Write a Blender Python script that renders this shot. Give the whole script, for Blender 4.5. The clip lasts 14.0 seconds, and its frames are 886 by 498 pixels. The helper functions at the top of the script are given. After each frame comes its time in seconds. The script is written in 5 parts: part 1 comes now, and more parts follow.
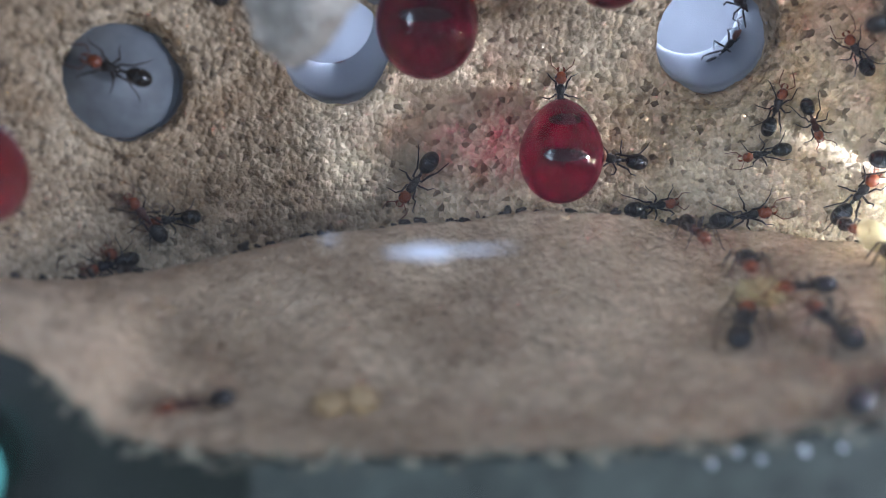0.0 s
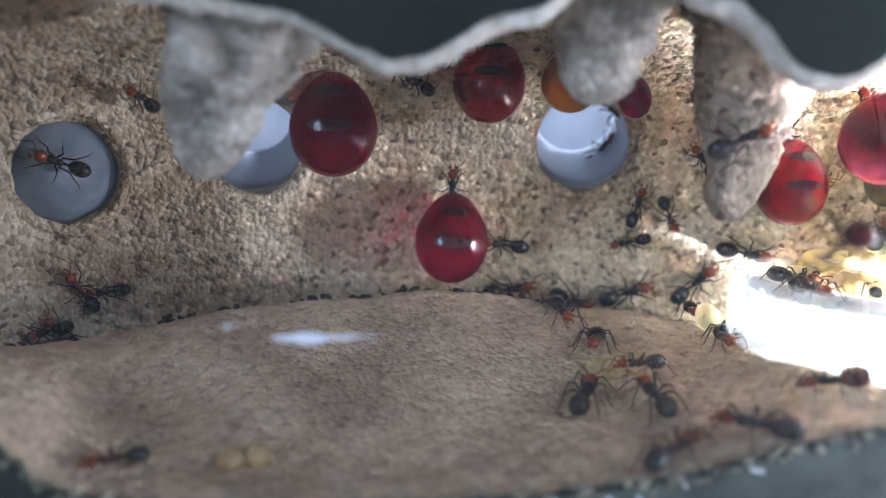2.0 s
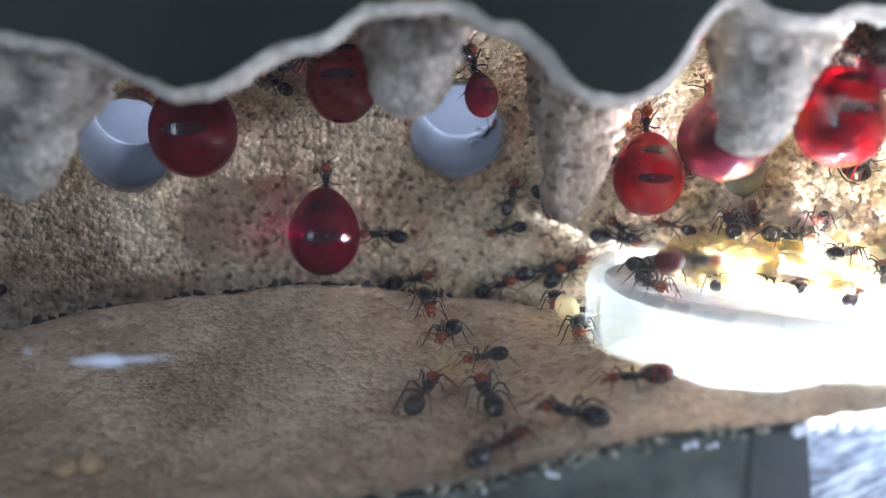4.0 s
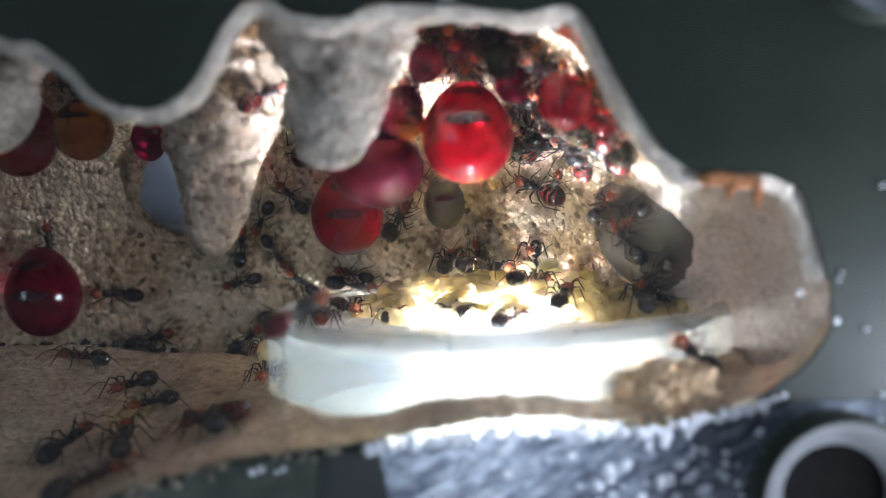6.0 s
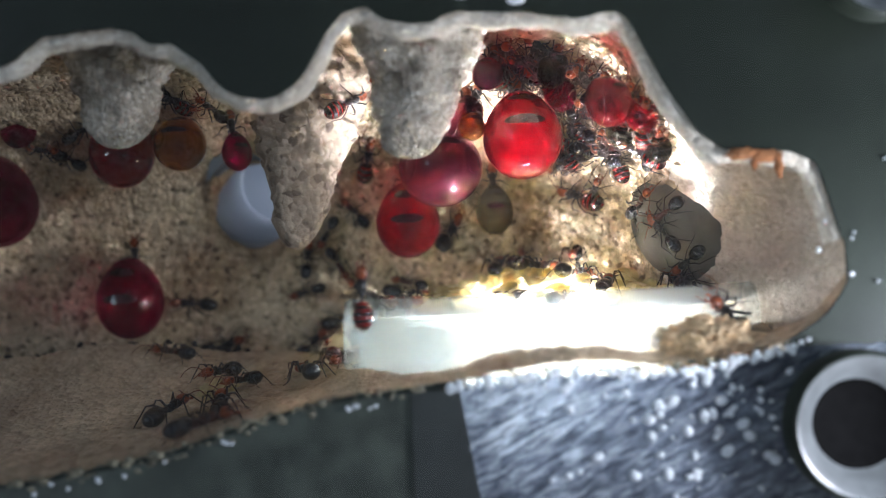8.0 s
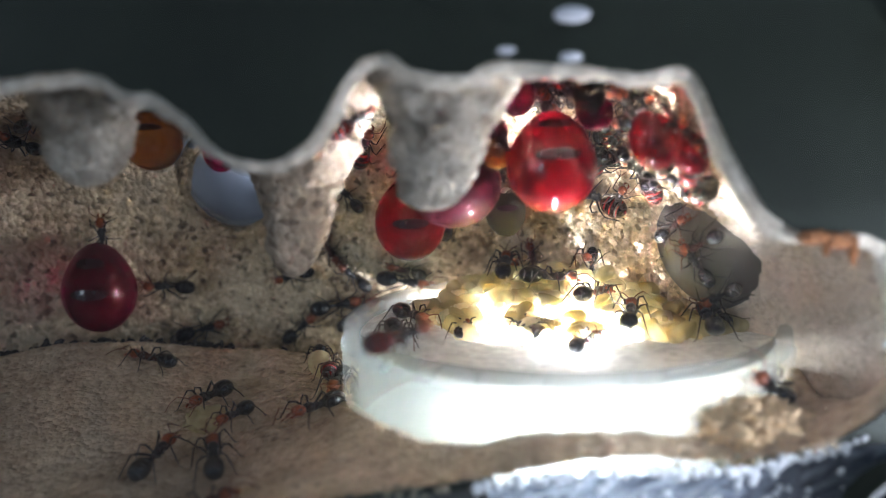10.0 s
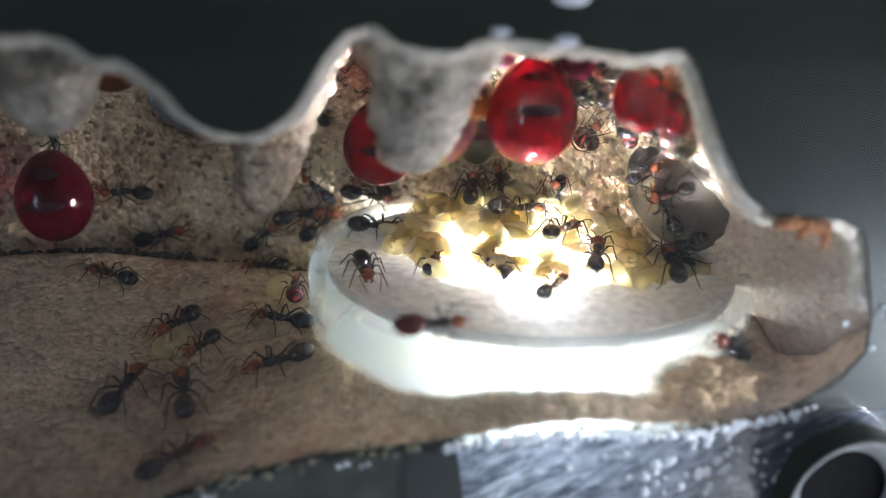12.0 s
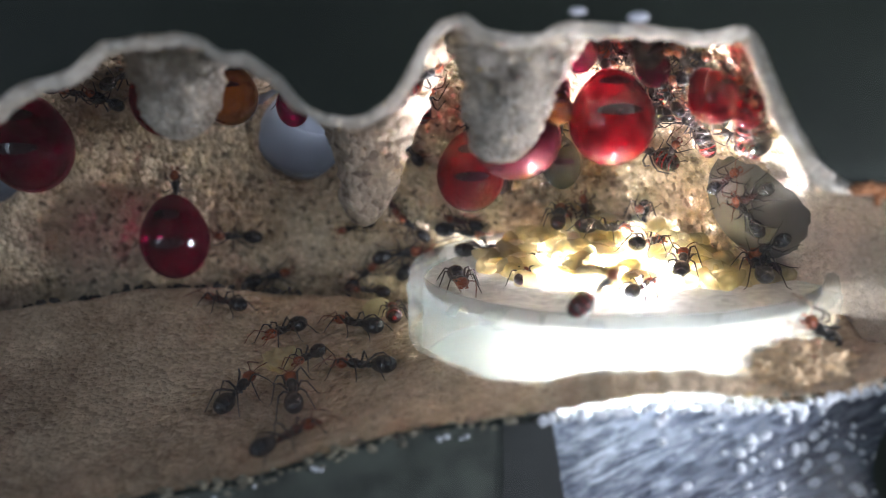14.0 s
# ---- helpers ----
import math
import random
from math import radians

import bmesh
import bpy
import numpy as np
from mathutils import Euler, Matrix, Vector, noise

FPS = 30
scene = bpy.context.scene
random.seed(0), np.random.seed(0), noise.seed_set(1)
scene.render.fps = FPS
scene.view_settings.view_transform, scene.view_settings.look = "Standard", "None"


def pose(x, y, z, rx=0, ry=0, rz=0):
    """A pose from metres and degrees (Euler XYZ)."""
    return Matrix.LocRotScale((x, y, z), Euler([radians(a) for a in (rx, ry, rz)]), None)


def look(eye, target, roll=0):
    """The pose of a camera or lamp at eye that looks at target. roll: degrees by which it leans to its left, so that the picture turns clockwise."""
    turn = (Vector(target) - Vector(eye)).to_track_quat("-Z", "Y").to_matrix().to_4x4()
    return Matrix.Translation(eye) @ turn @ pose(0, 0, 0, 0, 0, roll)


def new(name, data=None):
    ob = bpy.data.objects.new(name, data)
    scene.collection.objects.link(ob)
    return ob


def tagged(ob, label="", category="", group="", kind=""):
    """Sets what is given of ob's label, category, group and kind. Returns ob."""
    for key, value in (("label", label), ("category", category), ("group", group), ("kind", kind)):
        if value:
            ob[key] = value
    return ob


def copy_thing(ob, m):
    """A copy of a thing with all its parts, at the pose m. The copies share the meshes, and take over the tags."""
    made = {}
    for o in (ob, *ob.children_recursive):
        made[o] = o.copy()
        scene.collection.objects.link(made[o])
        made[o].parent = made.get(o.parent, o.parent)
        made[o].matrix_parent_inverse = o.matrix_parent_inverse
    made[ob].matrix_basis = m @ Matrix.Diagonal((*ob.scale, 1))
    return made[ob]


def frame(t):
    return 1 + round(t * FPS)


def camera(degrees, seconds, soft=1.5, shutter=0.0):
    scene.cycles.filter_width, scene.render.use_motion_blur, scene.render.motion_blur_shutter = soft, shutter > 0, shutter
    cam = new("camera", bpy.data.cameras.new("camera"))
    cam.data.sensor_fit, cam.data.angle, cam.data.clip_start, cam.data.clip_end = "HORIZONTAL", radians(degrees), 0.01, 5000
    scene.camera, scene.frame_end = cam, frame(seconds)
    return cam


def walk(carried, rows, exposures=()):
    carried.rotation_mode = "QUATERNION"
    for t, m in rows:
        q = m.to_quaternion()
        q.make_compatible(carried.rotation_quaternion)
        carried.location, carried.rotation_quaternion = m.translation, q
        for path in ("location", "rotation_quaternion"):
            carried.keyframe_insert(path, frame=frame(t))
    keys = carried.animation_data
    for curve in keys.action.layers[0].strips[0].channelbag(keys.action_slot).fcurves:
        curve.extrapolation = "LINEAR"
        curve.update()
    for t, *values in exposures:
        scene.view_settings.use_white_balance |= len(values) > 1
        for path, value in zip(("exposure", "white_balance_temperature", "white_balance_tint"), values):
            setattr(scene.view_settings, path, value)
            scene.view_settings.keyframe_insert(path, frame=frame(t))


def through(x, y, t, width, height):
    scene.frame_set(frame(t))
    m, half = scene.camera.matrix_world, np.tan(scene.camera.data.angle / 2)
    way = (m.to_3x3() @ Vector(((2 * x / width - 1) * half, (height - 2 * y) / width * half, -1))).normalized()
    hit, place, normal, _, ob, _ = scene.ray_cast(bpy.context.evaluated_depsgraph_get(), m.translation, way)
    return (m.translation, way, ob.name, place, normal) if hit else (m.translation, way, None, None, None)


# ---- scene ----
# An ant nest on a table: a carved gypsum chamber behind a clear pane. Helpers below work in millimetres.
MM = 0.001
cam = camera(51.3, 14.0, 1.0)
# a close-up lens, set on the back of the chamber
cam.data.dof.use_dof, cam.data.dof.focus_distance, cam.data.dof.aperture_fstop = True, 0.108, 16.0
ROWS = [
    (0, -55.89, -58.61, 16.11, 80.59, -0.45, 1.35),
    (0.5, -56.44, -70.90, 19.60, 82.55, -1.12, 0.40),
    (1, -55.48, -69.93, 19.07, 83.31, -1.69, -0.46),
    (1.5, -54.87, -70.60, 18.78, 84.23, -1.93, -1.23),
    (2, -50.20, -72.94, 21.64, 83.72, -1.99, -1.75),
    (2.5, -47.25, -74.11, 21.72, 83.46, -1.70, -2.51),
    (5, -14.30, -75.99, 31.75, 78.92, -0.06, -0.93),
    (5.5, -1.83, -79.31, 29.02, 81.34, 0.40, -0.47),
    (6, 5.40, -73.96, 20.65, 86.56, 2.33, -0.67),
    (6.5, 2.86, -66.03, 11.25, 87.64, 3.56, -0.40),
    (7, -1.67, -71.07, 10.14, 90.14, 3.26, -0.82),
    (7.5, -1.90, -80.74, 7.80, 91.21, 3.22, -0.60),
    (8, -1.05, -86.76, 9.89, 92.25, 2.69, -0.20),
    (8.5, -0.64, -86.00, 10.21, 92.52, 2.64, -0.02),
    (11, -10.20, -65.85, 43.88, 72.36, -1.26, -5.86),
    (11.5, -9.85, -63.90, 43.28, 71.02, -2.34, -6.18),
    (12, -9.88, -70.53, 44.42, 70.12, -1.59, -6.33),
    (12.5, -11.53, -74.91, 46.18, 69.66, -1.86, -6.31),
    (13, -11.46, -73.84, 44.32, 70.86, -1.23, -5.76),
    (13.5, -15.18, -72.99, 38.90, 73.81, -0.42, -4.36),
    (14, -10.75, -80.04, 32.78, 78.47, 1.39, -1.34),
]
EXPO = [(0.0, 2.55, 5700.0, 23.0), (2.7, 2.3, 5650.0, 24.0), (4.8, 1.6, 5750.0, 23.0), (6.0, 0.95, 5850.0, 21.0), (7.0, 0.95, 6000.0, 19.0), (8.7, 1.2, 6050.0, 19.0),
        (10.8, 1.05, 5950.0, 20.0), (12.0, 0.95, 6050.0, 20.0), (13.3, 0.95, 6200.0, 23.0), (14.0, 1.15, 6200.0, 23.0)]
walk(cam, [(t, pose(x * MM, y * MM, z * MM, rx, ry, rz)) for t, x, y, z, rx, ry, rz in ROWS], EXPO)

# ---- light: daylight from unseen windows, the torch at the nest's right-hand end (its beam up through the dish, its glow in the dish), and three unseen fill lamps added at the side, by the dish and in front ----
world = bpy.data.worlds.new("world")
scene.world = world
world.use_nodes = True
sky = world.node_tree.nodes.new("ShaderNodeTexSky")
sky.sky_type, sky.sun_disc, sky.sun_elevation, sky.sun_rotation = "NISHITA", False, radians(35), radians(200)
world.node_tree.nodes["Background"].inputs[1].default_value = 0.05
world.node_tree.links.new(sky.outputs[0], world.node_tree.nodes["Background"].inputs[0])


def lamp(name, kind, power, m, colour, **more):
    data = bpy.data.lights.new(name, kind)
    data.energy, data.color = power, colour
    for key, value in more.items():
        setattr(data, key, value)
    ob = new(name, data)
    ob.matrix_world = m
    return ob


window_light = lamp("window_light", "AREA", 3.9, pose(-1.40, -1.50, 0.16, 90, 0, 0), (0.66, 0.85, 1.0), shape="RECTANGLE", size=0.86, size_y=0.76)
# fill added high on the right, for the left interior and the lip
side_window_light = lamp("side_window_light", "AREA", 4.1, pose(1.40, -1.50, 1.05, 60, 0, 0), (0.66, 0.85, 1.0), shape="RECTANGLE", size=0.86, size_y=0.76)
back_window_light = lamp("back_window_light", "AREA", 8.0, pose(0.3, 1.50, 0.35, -90, 0, 0), (0.78, 0.88, 1.0), shape="RECTANGLE", size=1.3, size_y=1.0)
torch_light = lamp("torch_light", "SPOT", 20.0, pose(0.0115, 0.0225, -0.0032, 155, 0, 0), (0.90, 0.96, 1.0), shadow_soft_size=0.0032, spot_size=radians(111), spot_blend=1.0)
torch_glow = lamp("torch_glow", "POINT", 0.0145, pose(0.0110, 0.0115, 0.0020), (0.88, 0.95, 1.0), shadow_soft_size=0.0025)
# unseen fill lamp added by the dish, aimed at the storage ant on the wall
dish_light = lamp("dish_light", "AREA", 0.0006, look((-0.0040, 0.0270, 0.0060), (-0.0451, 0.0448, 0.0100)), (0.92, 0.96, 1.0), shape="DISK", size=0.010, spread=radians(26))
scene.cycles.caustics_refractive = True
# unseen fill lamp added in front, brightens the film, collar and right-hand end
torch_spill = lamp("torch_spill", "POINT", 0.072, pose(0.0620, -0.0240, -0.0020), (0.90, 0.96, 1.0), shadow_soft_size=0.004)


# ---- materials ----
def shader(name):
    m = bpy.data.materials.new(name)
    m.use_nodes = True
    n = m.node_tree.nodes
    return m, n, m.node_tree.links, n["Principled BSDF"]


def noise_at(n, links, scale, detail=4.0, rough=0.6):
    geo = n.new("ShaderNodeNewGeometry")
    tex = n.new("ShaderNodeTexNoise")
    tex.inputs["Scale"].default_value, tex.inputs["Detail"].default_value, tex.inputs["Roughness"].default_value = scale, detail, rough
    links.new(geo.outputs["Position"], tex.inputs["Vector"])
    return tex


def ramp(n, links, source, stops):
    r = n.new("ShaderNodeValToRGB")
    while len(r.color_ramp.elements) < len(stops):
        r.color_ramp.elements.new(0.5)
    for e, (at, c) in zip(r.color_ramp.elements, stops):
        e.position, e.color = at, (*c, 1)
    links.new(source, r.inputs[0])
    return r.outputs[0]


def mixed(n, links, fac, a, b, how="MIX"):
    m = n.new("ShaderNodeMix")
    m.data_type, m.blend_type = "RGBA", how
    for value, i in ((fac, 0), (a, 6), (b, 7)):
        if isinstance(value, (int, float)):
            m.inputs[i].default_value = value
        elif isinstance(value, tuple):
            m.inputs[i].default_value = (*value, 1)
        else:
            links.new(value, m.inputs[i])
    return m.outputs[2]


def bump(n, links, bsdf, height, distance, strength=1.0, under=None):
    b = n.new("ShaderNodeBump")
    b.inputs["Strength"].default_value, b.inputs["Distance"].default_value = strength, distance
    links.new(height, b.inputs["Height"])
    if under is not None:
        links.new(under, b.inputs["Normal"])
    links.new(b.outputs[0], bsdf.inputs["Normal"])
    return b.outputs[0]


def cells_at(n, links, scale, feature="F1", wobble=None):
    geo = n.new("ShaderNodeNewGeometry")
    tex = n.new("ShaderNodeTexVoronoi")
    tex.feature = feature
    tex.inputs["Scale"].default_value = scale
    tex.inputs["Randomness"].default_value = 1.0
    if wobble is None:
        links.new(geo.outputs["Position"], tex.inputs["Vector"])
    else:
        add = n.new("ShaderNodeVectorMath")
        add.operation = "MULTIPLY_ADD"
        add.inputs[1].default_value = (0.0006, 0.0006, 0.0006)
        links.new(wobble, add.inputs[0])
        links.new(geo.outputs["Position"], add.inputs[2])
        links.new(add.outputs[0], tex.inputs["Vector"])
    return tex


def gypsum(name, light, dark, speck, grain=1100.0, depth=0.0006, pits=0.5, patch=90.0, grains=0.8):
    """Sandy carved gypsum: stains some millimetres wide, single dark and pale grains stuck together, and pits between them."""
    m, n, links, bsdf = shader(name)
    stain = ramp(n, links, noise_at(n, links, patch, 6, 0.65).outputs[0], [(0.34, dark), (0.66, light)])
    fine = noise_at(n, links, grain, 3, 0.7)
    cell = cells_at(n, links, grain * 1.5, "F1", fine.outputs["Color"])
    shade = n.new("ShaderNodeSeparateColor")
    links.new(cell.outputs["Color"], shade.inputs[0])
    each = ramp(n, links, shade.outputs[0], [(0.0, speck), (0.16, (0.58, 0.53, 0.46)), (0.70, (0.80, 0.77, 0.72)), (1.0, (1.0, 0.98, 0.95))])
    # the pits' shade is put in the colour, where the bump dips
    pit = ramp(n, links, noise_at(n, links, grain * 0.42, 4, 0.6).outputs[0], [(0.30, speck), (0.30 + 0.2 * pits, (1, 1, 1))])
    colour = mixed(n, links, grains, stain, each, "MULTIPLY")
    colour = mixed(n, links, pits, colour, pit, "MULTIPLY")
    links.new(colour, bsdf.inputs["Base Color"])
    bsdf.inputs["Roughness"].default_value = 0.85
    low = bump(n, links, bsdf, noise_at(n, links, grain * 0.42, 4, 0.6).outputs[0], depth * 2.2)
    turned_round = n.new("ShaderNodeMath")
    turned_round.operation = "SUBTRACT"
    turned_round.inputs[0].default_value = 1.0
    links.new(cell.outputs["Distance"], turned_round.inputs[1])
    bump(n, links, bsdf, turned_round.outputs[0], depth, 0.9, low)
    return m


def plain(name, colour, rough=0.5, metal=0.0, spread=0.25, scale=900.0, depth=0.0, coat=0.0):
    m, n, links, bsdf = shader(name)
    tex = noise_at(n, links, scale, 4)
    low = tuple(c * (1 - spread) for c in colour)
    high = tuple(min(1, c * (1 + spread)) for c in colour)
    links.new(ramp(n, links, tex.outputs[0], [(0.3, low), (0.7, high)]), bsdf.inputs["Base Color"])
    bsdf.inputs["Roughness"].default_value, bsdf.inputs["Metallic"].default_value = rough, metal
    bsdf.inputs["Coat Weight"].default_value = coat
    if depth:
        bump(n, links, bsdf, tex.outputs[0], depth)
    return m


def syrup(name, colour, clear):
    """The stretched skin of a honey-filled abdomen: a clouded, tinted liquid that lets part of the light straight through."""
    m, n, links, bsdf = shader(name)
    cloud = ramp(n, links, noise_at(n, links, 240, 3).outputs[0], [(0.35, tuple(c * 0.75 for c in colour)), (0.65, tuple(min(1, c * 1.15) for c in colour))])
    links.new(cloud, bsdf.inputs["Base Color"])
    bsdf.inputs["Roughness"].default_value, bsdf.inputs["IOR"].default_value = 0.02, 1.40
    bsdf.inputs["Transmission Weight"].default_value = 0.9
    bsdf.inputs["Coat Weight"].default_value = 0.8
    bsdf.inputs["Coat Roughness"].default_value = 0.02
    clear_part = n.new("ShaderNodeBsdfTransparent")
    clear_part.inputs[0].default_value = (*(c ** 0.5 for c in colour), 1)
    both = n.new("ShaderNodeMixShader")
    both.inputs[0].default_value = clear
    links.new(bsdf.outputs[0], both.inputs[1])
    links.new(clear_part.outputs[0], both.inputs[2])
    links.new(both.outputs[0], n["Material Output"].inputs[0])
    return m


def clear_sheet(name, tint, gloss_rough, ior=1.45):
    """A clear sheet: see-through, with the gloss that grows at a grazing view."""
    m, n, links, bsdf = shader(name)
    thin = n.new("ShaderNodeBsdfTransparent")
    thin.inputs[0].default_value = (*tint, 1)
    gloss = n.new("ShaderNodeBsdfGlossy")
    gloss.inputs["Roughness"].default_value = gloss_rough
    fres = n.new("ShaderNodeFresnel")
    fres.inputs[0].default_value = ior
    both = n.new("ShaderNodeMixShader")
    links.new(fres.outputs[0], both.inputs[0])
    links.new(thin.outputs[0], both.inputs[1])
    links.new(gloss.outputs[0], both.inputs[2])
    links.new(both.outputs[0], n["Material Output"].inputs[0])
    return m


SAND = gypsum("sandy_gypsum", (0.82, 0.63, 0.44), (0.43, 0.30, 0.195), (0.24, 0.16, 0.11), 1050.0, 0.00028, 0.30, 70.0, 0.55)
SAND_WALL = gypsum("pitted_gypsum", (1.0, 0.83, 0.60), (0.50, 0.34, 0.20), (0.12, 0.08, 0.05), 950.0, 0.00052, 0.55, 75.0, 0.8)
PALE = gypsum("pale_gypsum", (1.0, 0.94, 0.84), (0.70, 0.61, 0.50), (0.55, 0.47, 0.39), 1700.0, 0.00014, 0.12)
CHALK = gypsum("chalky_gypsum", (1.0, 0.95, 0.86), (0.82, 0.74, 0.63), (0.66, 0.58, 0.48), 1800.0, 0.0001, 0.1)
SMOOTH = gypsum("smooth_gypsum", (0.88, 0.74, 0.60), (0.60, 0.47, 0.36), (0.34, 0.26, 0.19), 1300.0, 0.00016, 0.12, 110.0, 0.4)
STAINED = gypsum("stained_gypsum", (1.0, 0.92, 0.80), (0.20, 0.165, 0.13), (0.50, 0.43, 0.36), 1300.0, 0.00042, 0.3, 200.0)
SPECKLED = gypsum("speckled_gypsum", (0.54, 0.43, 0.33), (0.26, 0.195, 0.14), (0.18, 0.12, 0.08), 800.0, 0.0003, 0.4)
BLACK_SHEET = plain("black_acrylic", (0.019, 0.025, 0.017), 0.45, 0, 0.3, 60, 0.00003)
BLACK_SHEET.node_tree.nodes["Principled BSDF"].inputs["Specular IOR Level"].default_value = 0.2
CASE = plain("case_plastic", (0.02, 0.022, 0.022), 0.5)
PANE = clear_sheet("clear_acrylic", (0.97, 0.985, 0.98), 0.03)
# a faint veil of haze put on the pane as a patchy diffuse layer, lifts the blacks
pn, pl = PANE.node_tree.nodes, PANE.node_tree.links
veil = pn.new("ShaderNodeBsdfDiffuse")
veil.inputs[0].default_value = (0.8, 0.82, 0.82, 1)
haze = pn.new("ShaderNodeMixShader")
veil_patches = noise_at(pn, pl, 45, 4)
reach = pn.new("ShaderNodeMapRange")
reach.inputs[1].default_value, reach.inputs[2].default_value, reach.inputs[3].default_value, reach.inputs[4].default_value = 0.35, 0.7, 0.001, 0.005
pl.new(veil_patches.outputs[0], reach.inputs[0])
pl.new(reach.outputs[0], haze.inputs[0])
pl.new(pn["Material Output"].inputs[0].links[0].from_socket, haze.inputs[1])
pl.new(veil.outputs[0], haze.inputs[2])
pl.new(haze.outputs[0], pn["Material Output"].inputs[0])


# ---- mesh helpers ----
def mesh_from(name, verts, faces, material, smooth=True):
    me = bpy.data.meshes.new(name)
    me.from_pydata([(v[0] * MM, v[1] * MM, v[2] * MM) for v in verts], [], faces)
    if smooth:
        me.polygons.foreach_set("use_smooth", [True] * len(me.polygons))
    me.materials.append(material)
    me.update()
    return me


def part(name, bm, material, parent=None, label="", smooth=True, at=None):
    """Links a bmesh in millimetres as one mesh object."""
    bmesh.ops.scale(bm, vec=(MM, MM, MM), verts=bm.verts)
    me = bpy.data.meshes.new(name)
    bm.to_mesh(me)
    bm.free()
    if smooth:
        me.polygons.foreach_set("use_smooth", [True] * len(me.polygons))
    me.materials.append(material)
    ob = new(name, me)
    if parent:
        ob.parent = parent
    if at is not None:
        ob.matrix_basis = at
    if label:
        ob["label"] = label
    return ob


def place(x, y, z, rx=0, ry=0, rz=0):
    return pose(x * MM, y * MM, z * MM, rx, ry, rz)


def curve_of(knots, x):
    """A smooth curve through (x, value) knots."""
    xs, vs = [k[0] for k in knots], [k[1] for k in knots]
    return np.interp(x, xs, vs)


def eased(knots, xs, width):
    """The knots' curve at xs, rounded over a width."""
    offs = np.linspace(-1.5, 1.5, 13) * width
    w = np.exp(-(np.linspace(-1.5, 1.5, 13) ** 2) * 1.2)
    return sum(wi * curve_of(knots, xs + o) for wi, o in zip(w, offs)) / w.sum()


def rough_at(x, y, z, size, octaves=3):
    return noise.fractal(Vector((x / size, y / size, z / size)), 1.0, 2.1, octaves)


def slab(bm, x0, y0, z0, x1, y1, z1, bevel=0.3):
    made = bmesh.ops.create_cube(bm, size=1)["verts"]
    for v in made:
        v.co = Vector(((x0 + x1) / 2 + v.co.x * (x1 - x0), (y0 + y1) / 2 + v.co.y * (y1 - y0), (z0 + z1) / 2 + v.co.z * (z1 - z0)))
    if bevel:
        edges = list({e for v in made for e in v.link_edges})
        bmesh.ops.bevel(bm, geom=edges, offset=bevel, segments=2, affect="EDGES", profile=0.5)
    return bm


# ---- the carved chamber ----
FRONT_LOW = [(-110, 4), (-98, 2.4), (-92, 1.3), (-88, 0.2), (-84.5, -1.5), (-82.7, -3.4), (-79.9, -6.4), (-75.4, -7.5), (-68, -7.8), (-56, -7.5), (-46, -6.9), (-40, -6.5), (-34.3, -5.6), (-29, -4.8),
             (-24, -3.5), (-20, -2.3), (-16, -1.2), (-12.3, -0.3), (-8.8, 0.0), (-5, 0.4), (0, 0.9), (5, 1.6), (12, 1.8), (18, 1.4), (25.7, 1.9), (31.3, 3.2), (34.5, 5.1), (36.7, 7.4), (38, 10), (46, 14)]
FRONT_TOP = [(-110, 32), (-93, 33), (-88, 33.5), (-80, 34), (-70, 33), (-60, 31.6), (-57, 30.2), (-55, 29.2), (-52.4, 28.2), (-49.5, 28.8), (-47, 30.2), (-44.8, 31.8), (-42.6, 32.3), (-40.6, 32.6),
             (-38.8, 34.2), (-37.4, 35.2), (-34.8, 35.4), (-31.3, 35.7), (-29, 35.2), (-27.7, 34.2), (-25.2, 33.7), (-22.8, 32.1), (-21, 29.7), (-19, 28.4), (-16, 28.3), (-13.7, 29.6), (-12.2, 31.6),
             (-10.9, 34.1), (-9.2, 36.1), (-6.8, 36.7), (-5.2, 35.4), (-3, 34.8), (-0.6, 35.0), (2, 35.9), (5, 35.6), (9, 35.3), (13, 34.6), (16.8, 35.2), (18.0, 34.4), (19.1, 32), (20.8, 28.5), (22.1, 26.2),
             (24.1, 23.2), (26.1, 21.5), (28.7, 21.4), (32.4, 21.0), (35, 20.0), (36, 16), (37.1, 11.8), (38, 11.5), (46, 14.5)]
BACK_AT = [(-115, 4), (-105, 22), (-95, 32), (-85, 39), (-65, 46.5), (-45, 49), (-27, 51), (-10, 48), (5, 45.5), (15, 43), (22, 35), (28, 25), (34, 20), (39, 12), (44, 4)]
INNER_TOP = [(-110, 33), (-90, 36), (-60, 38), (-30, 39), (0, 39.5), (17, 38), (23, 30), (28, 24), (37, 21), (44, 16)]
BANK = [(-20, 0.4), (-4, 0.8), (0, 1.3), (2.6, 2.2), (5.3, 3.0), (8, 3.4), (14, 3.4), (20, 2.7), (26, 3.0), (36, 4.0)]
CREST = [(-110, 6), (-98, 0), (-90, -1.5), (-76, 1), (-62, 2.6), (-48, 4.0), (-38, 3.6), (-27, 1.8), (-15, 0.6), (0, 1.0), (45, 4)]
HOLES = [(-89.7, 34.6, 17.3, 6.4, 33), (-69.8, 43.2, 21.0, 6.4, 12), (-28.0, 48.5, 23.0, 6.7, -4), (29.0, 25.0, 17.0, 6.2, -48)]


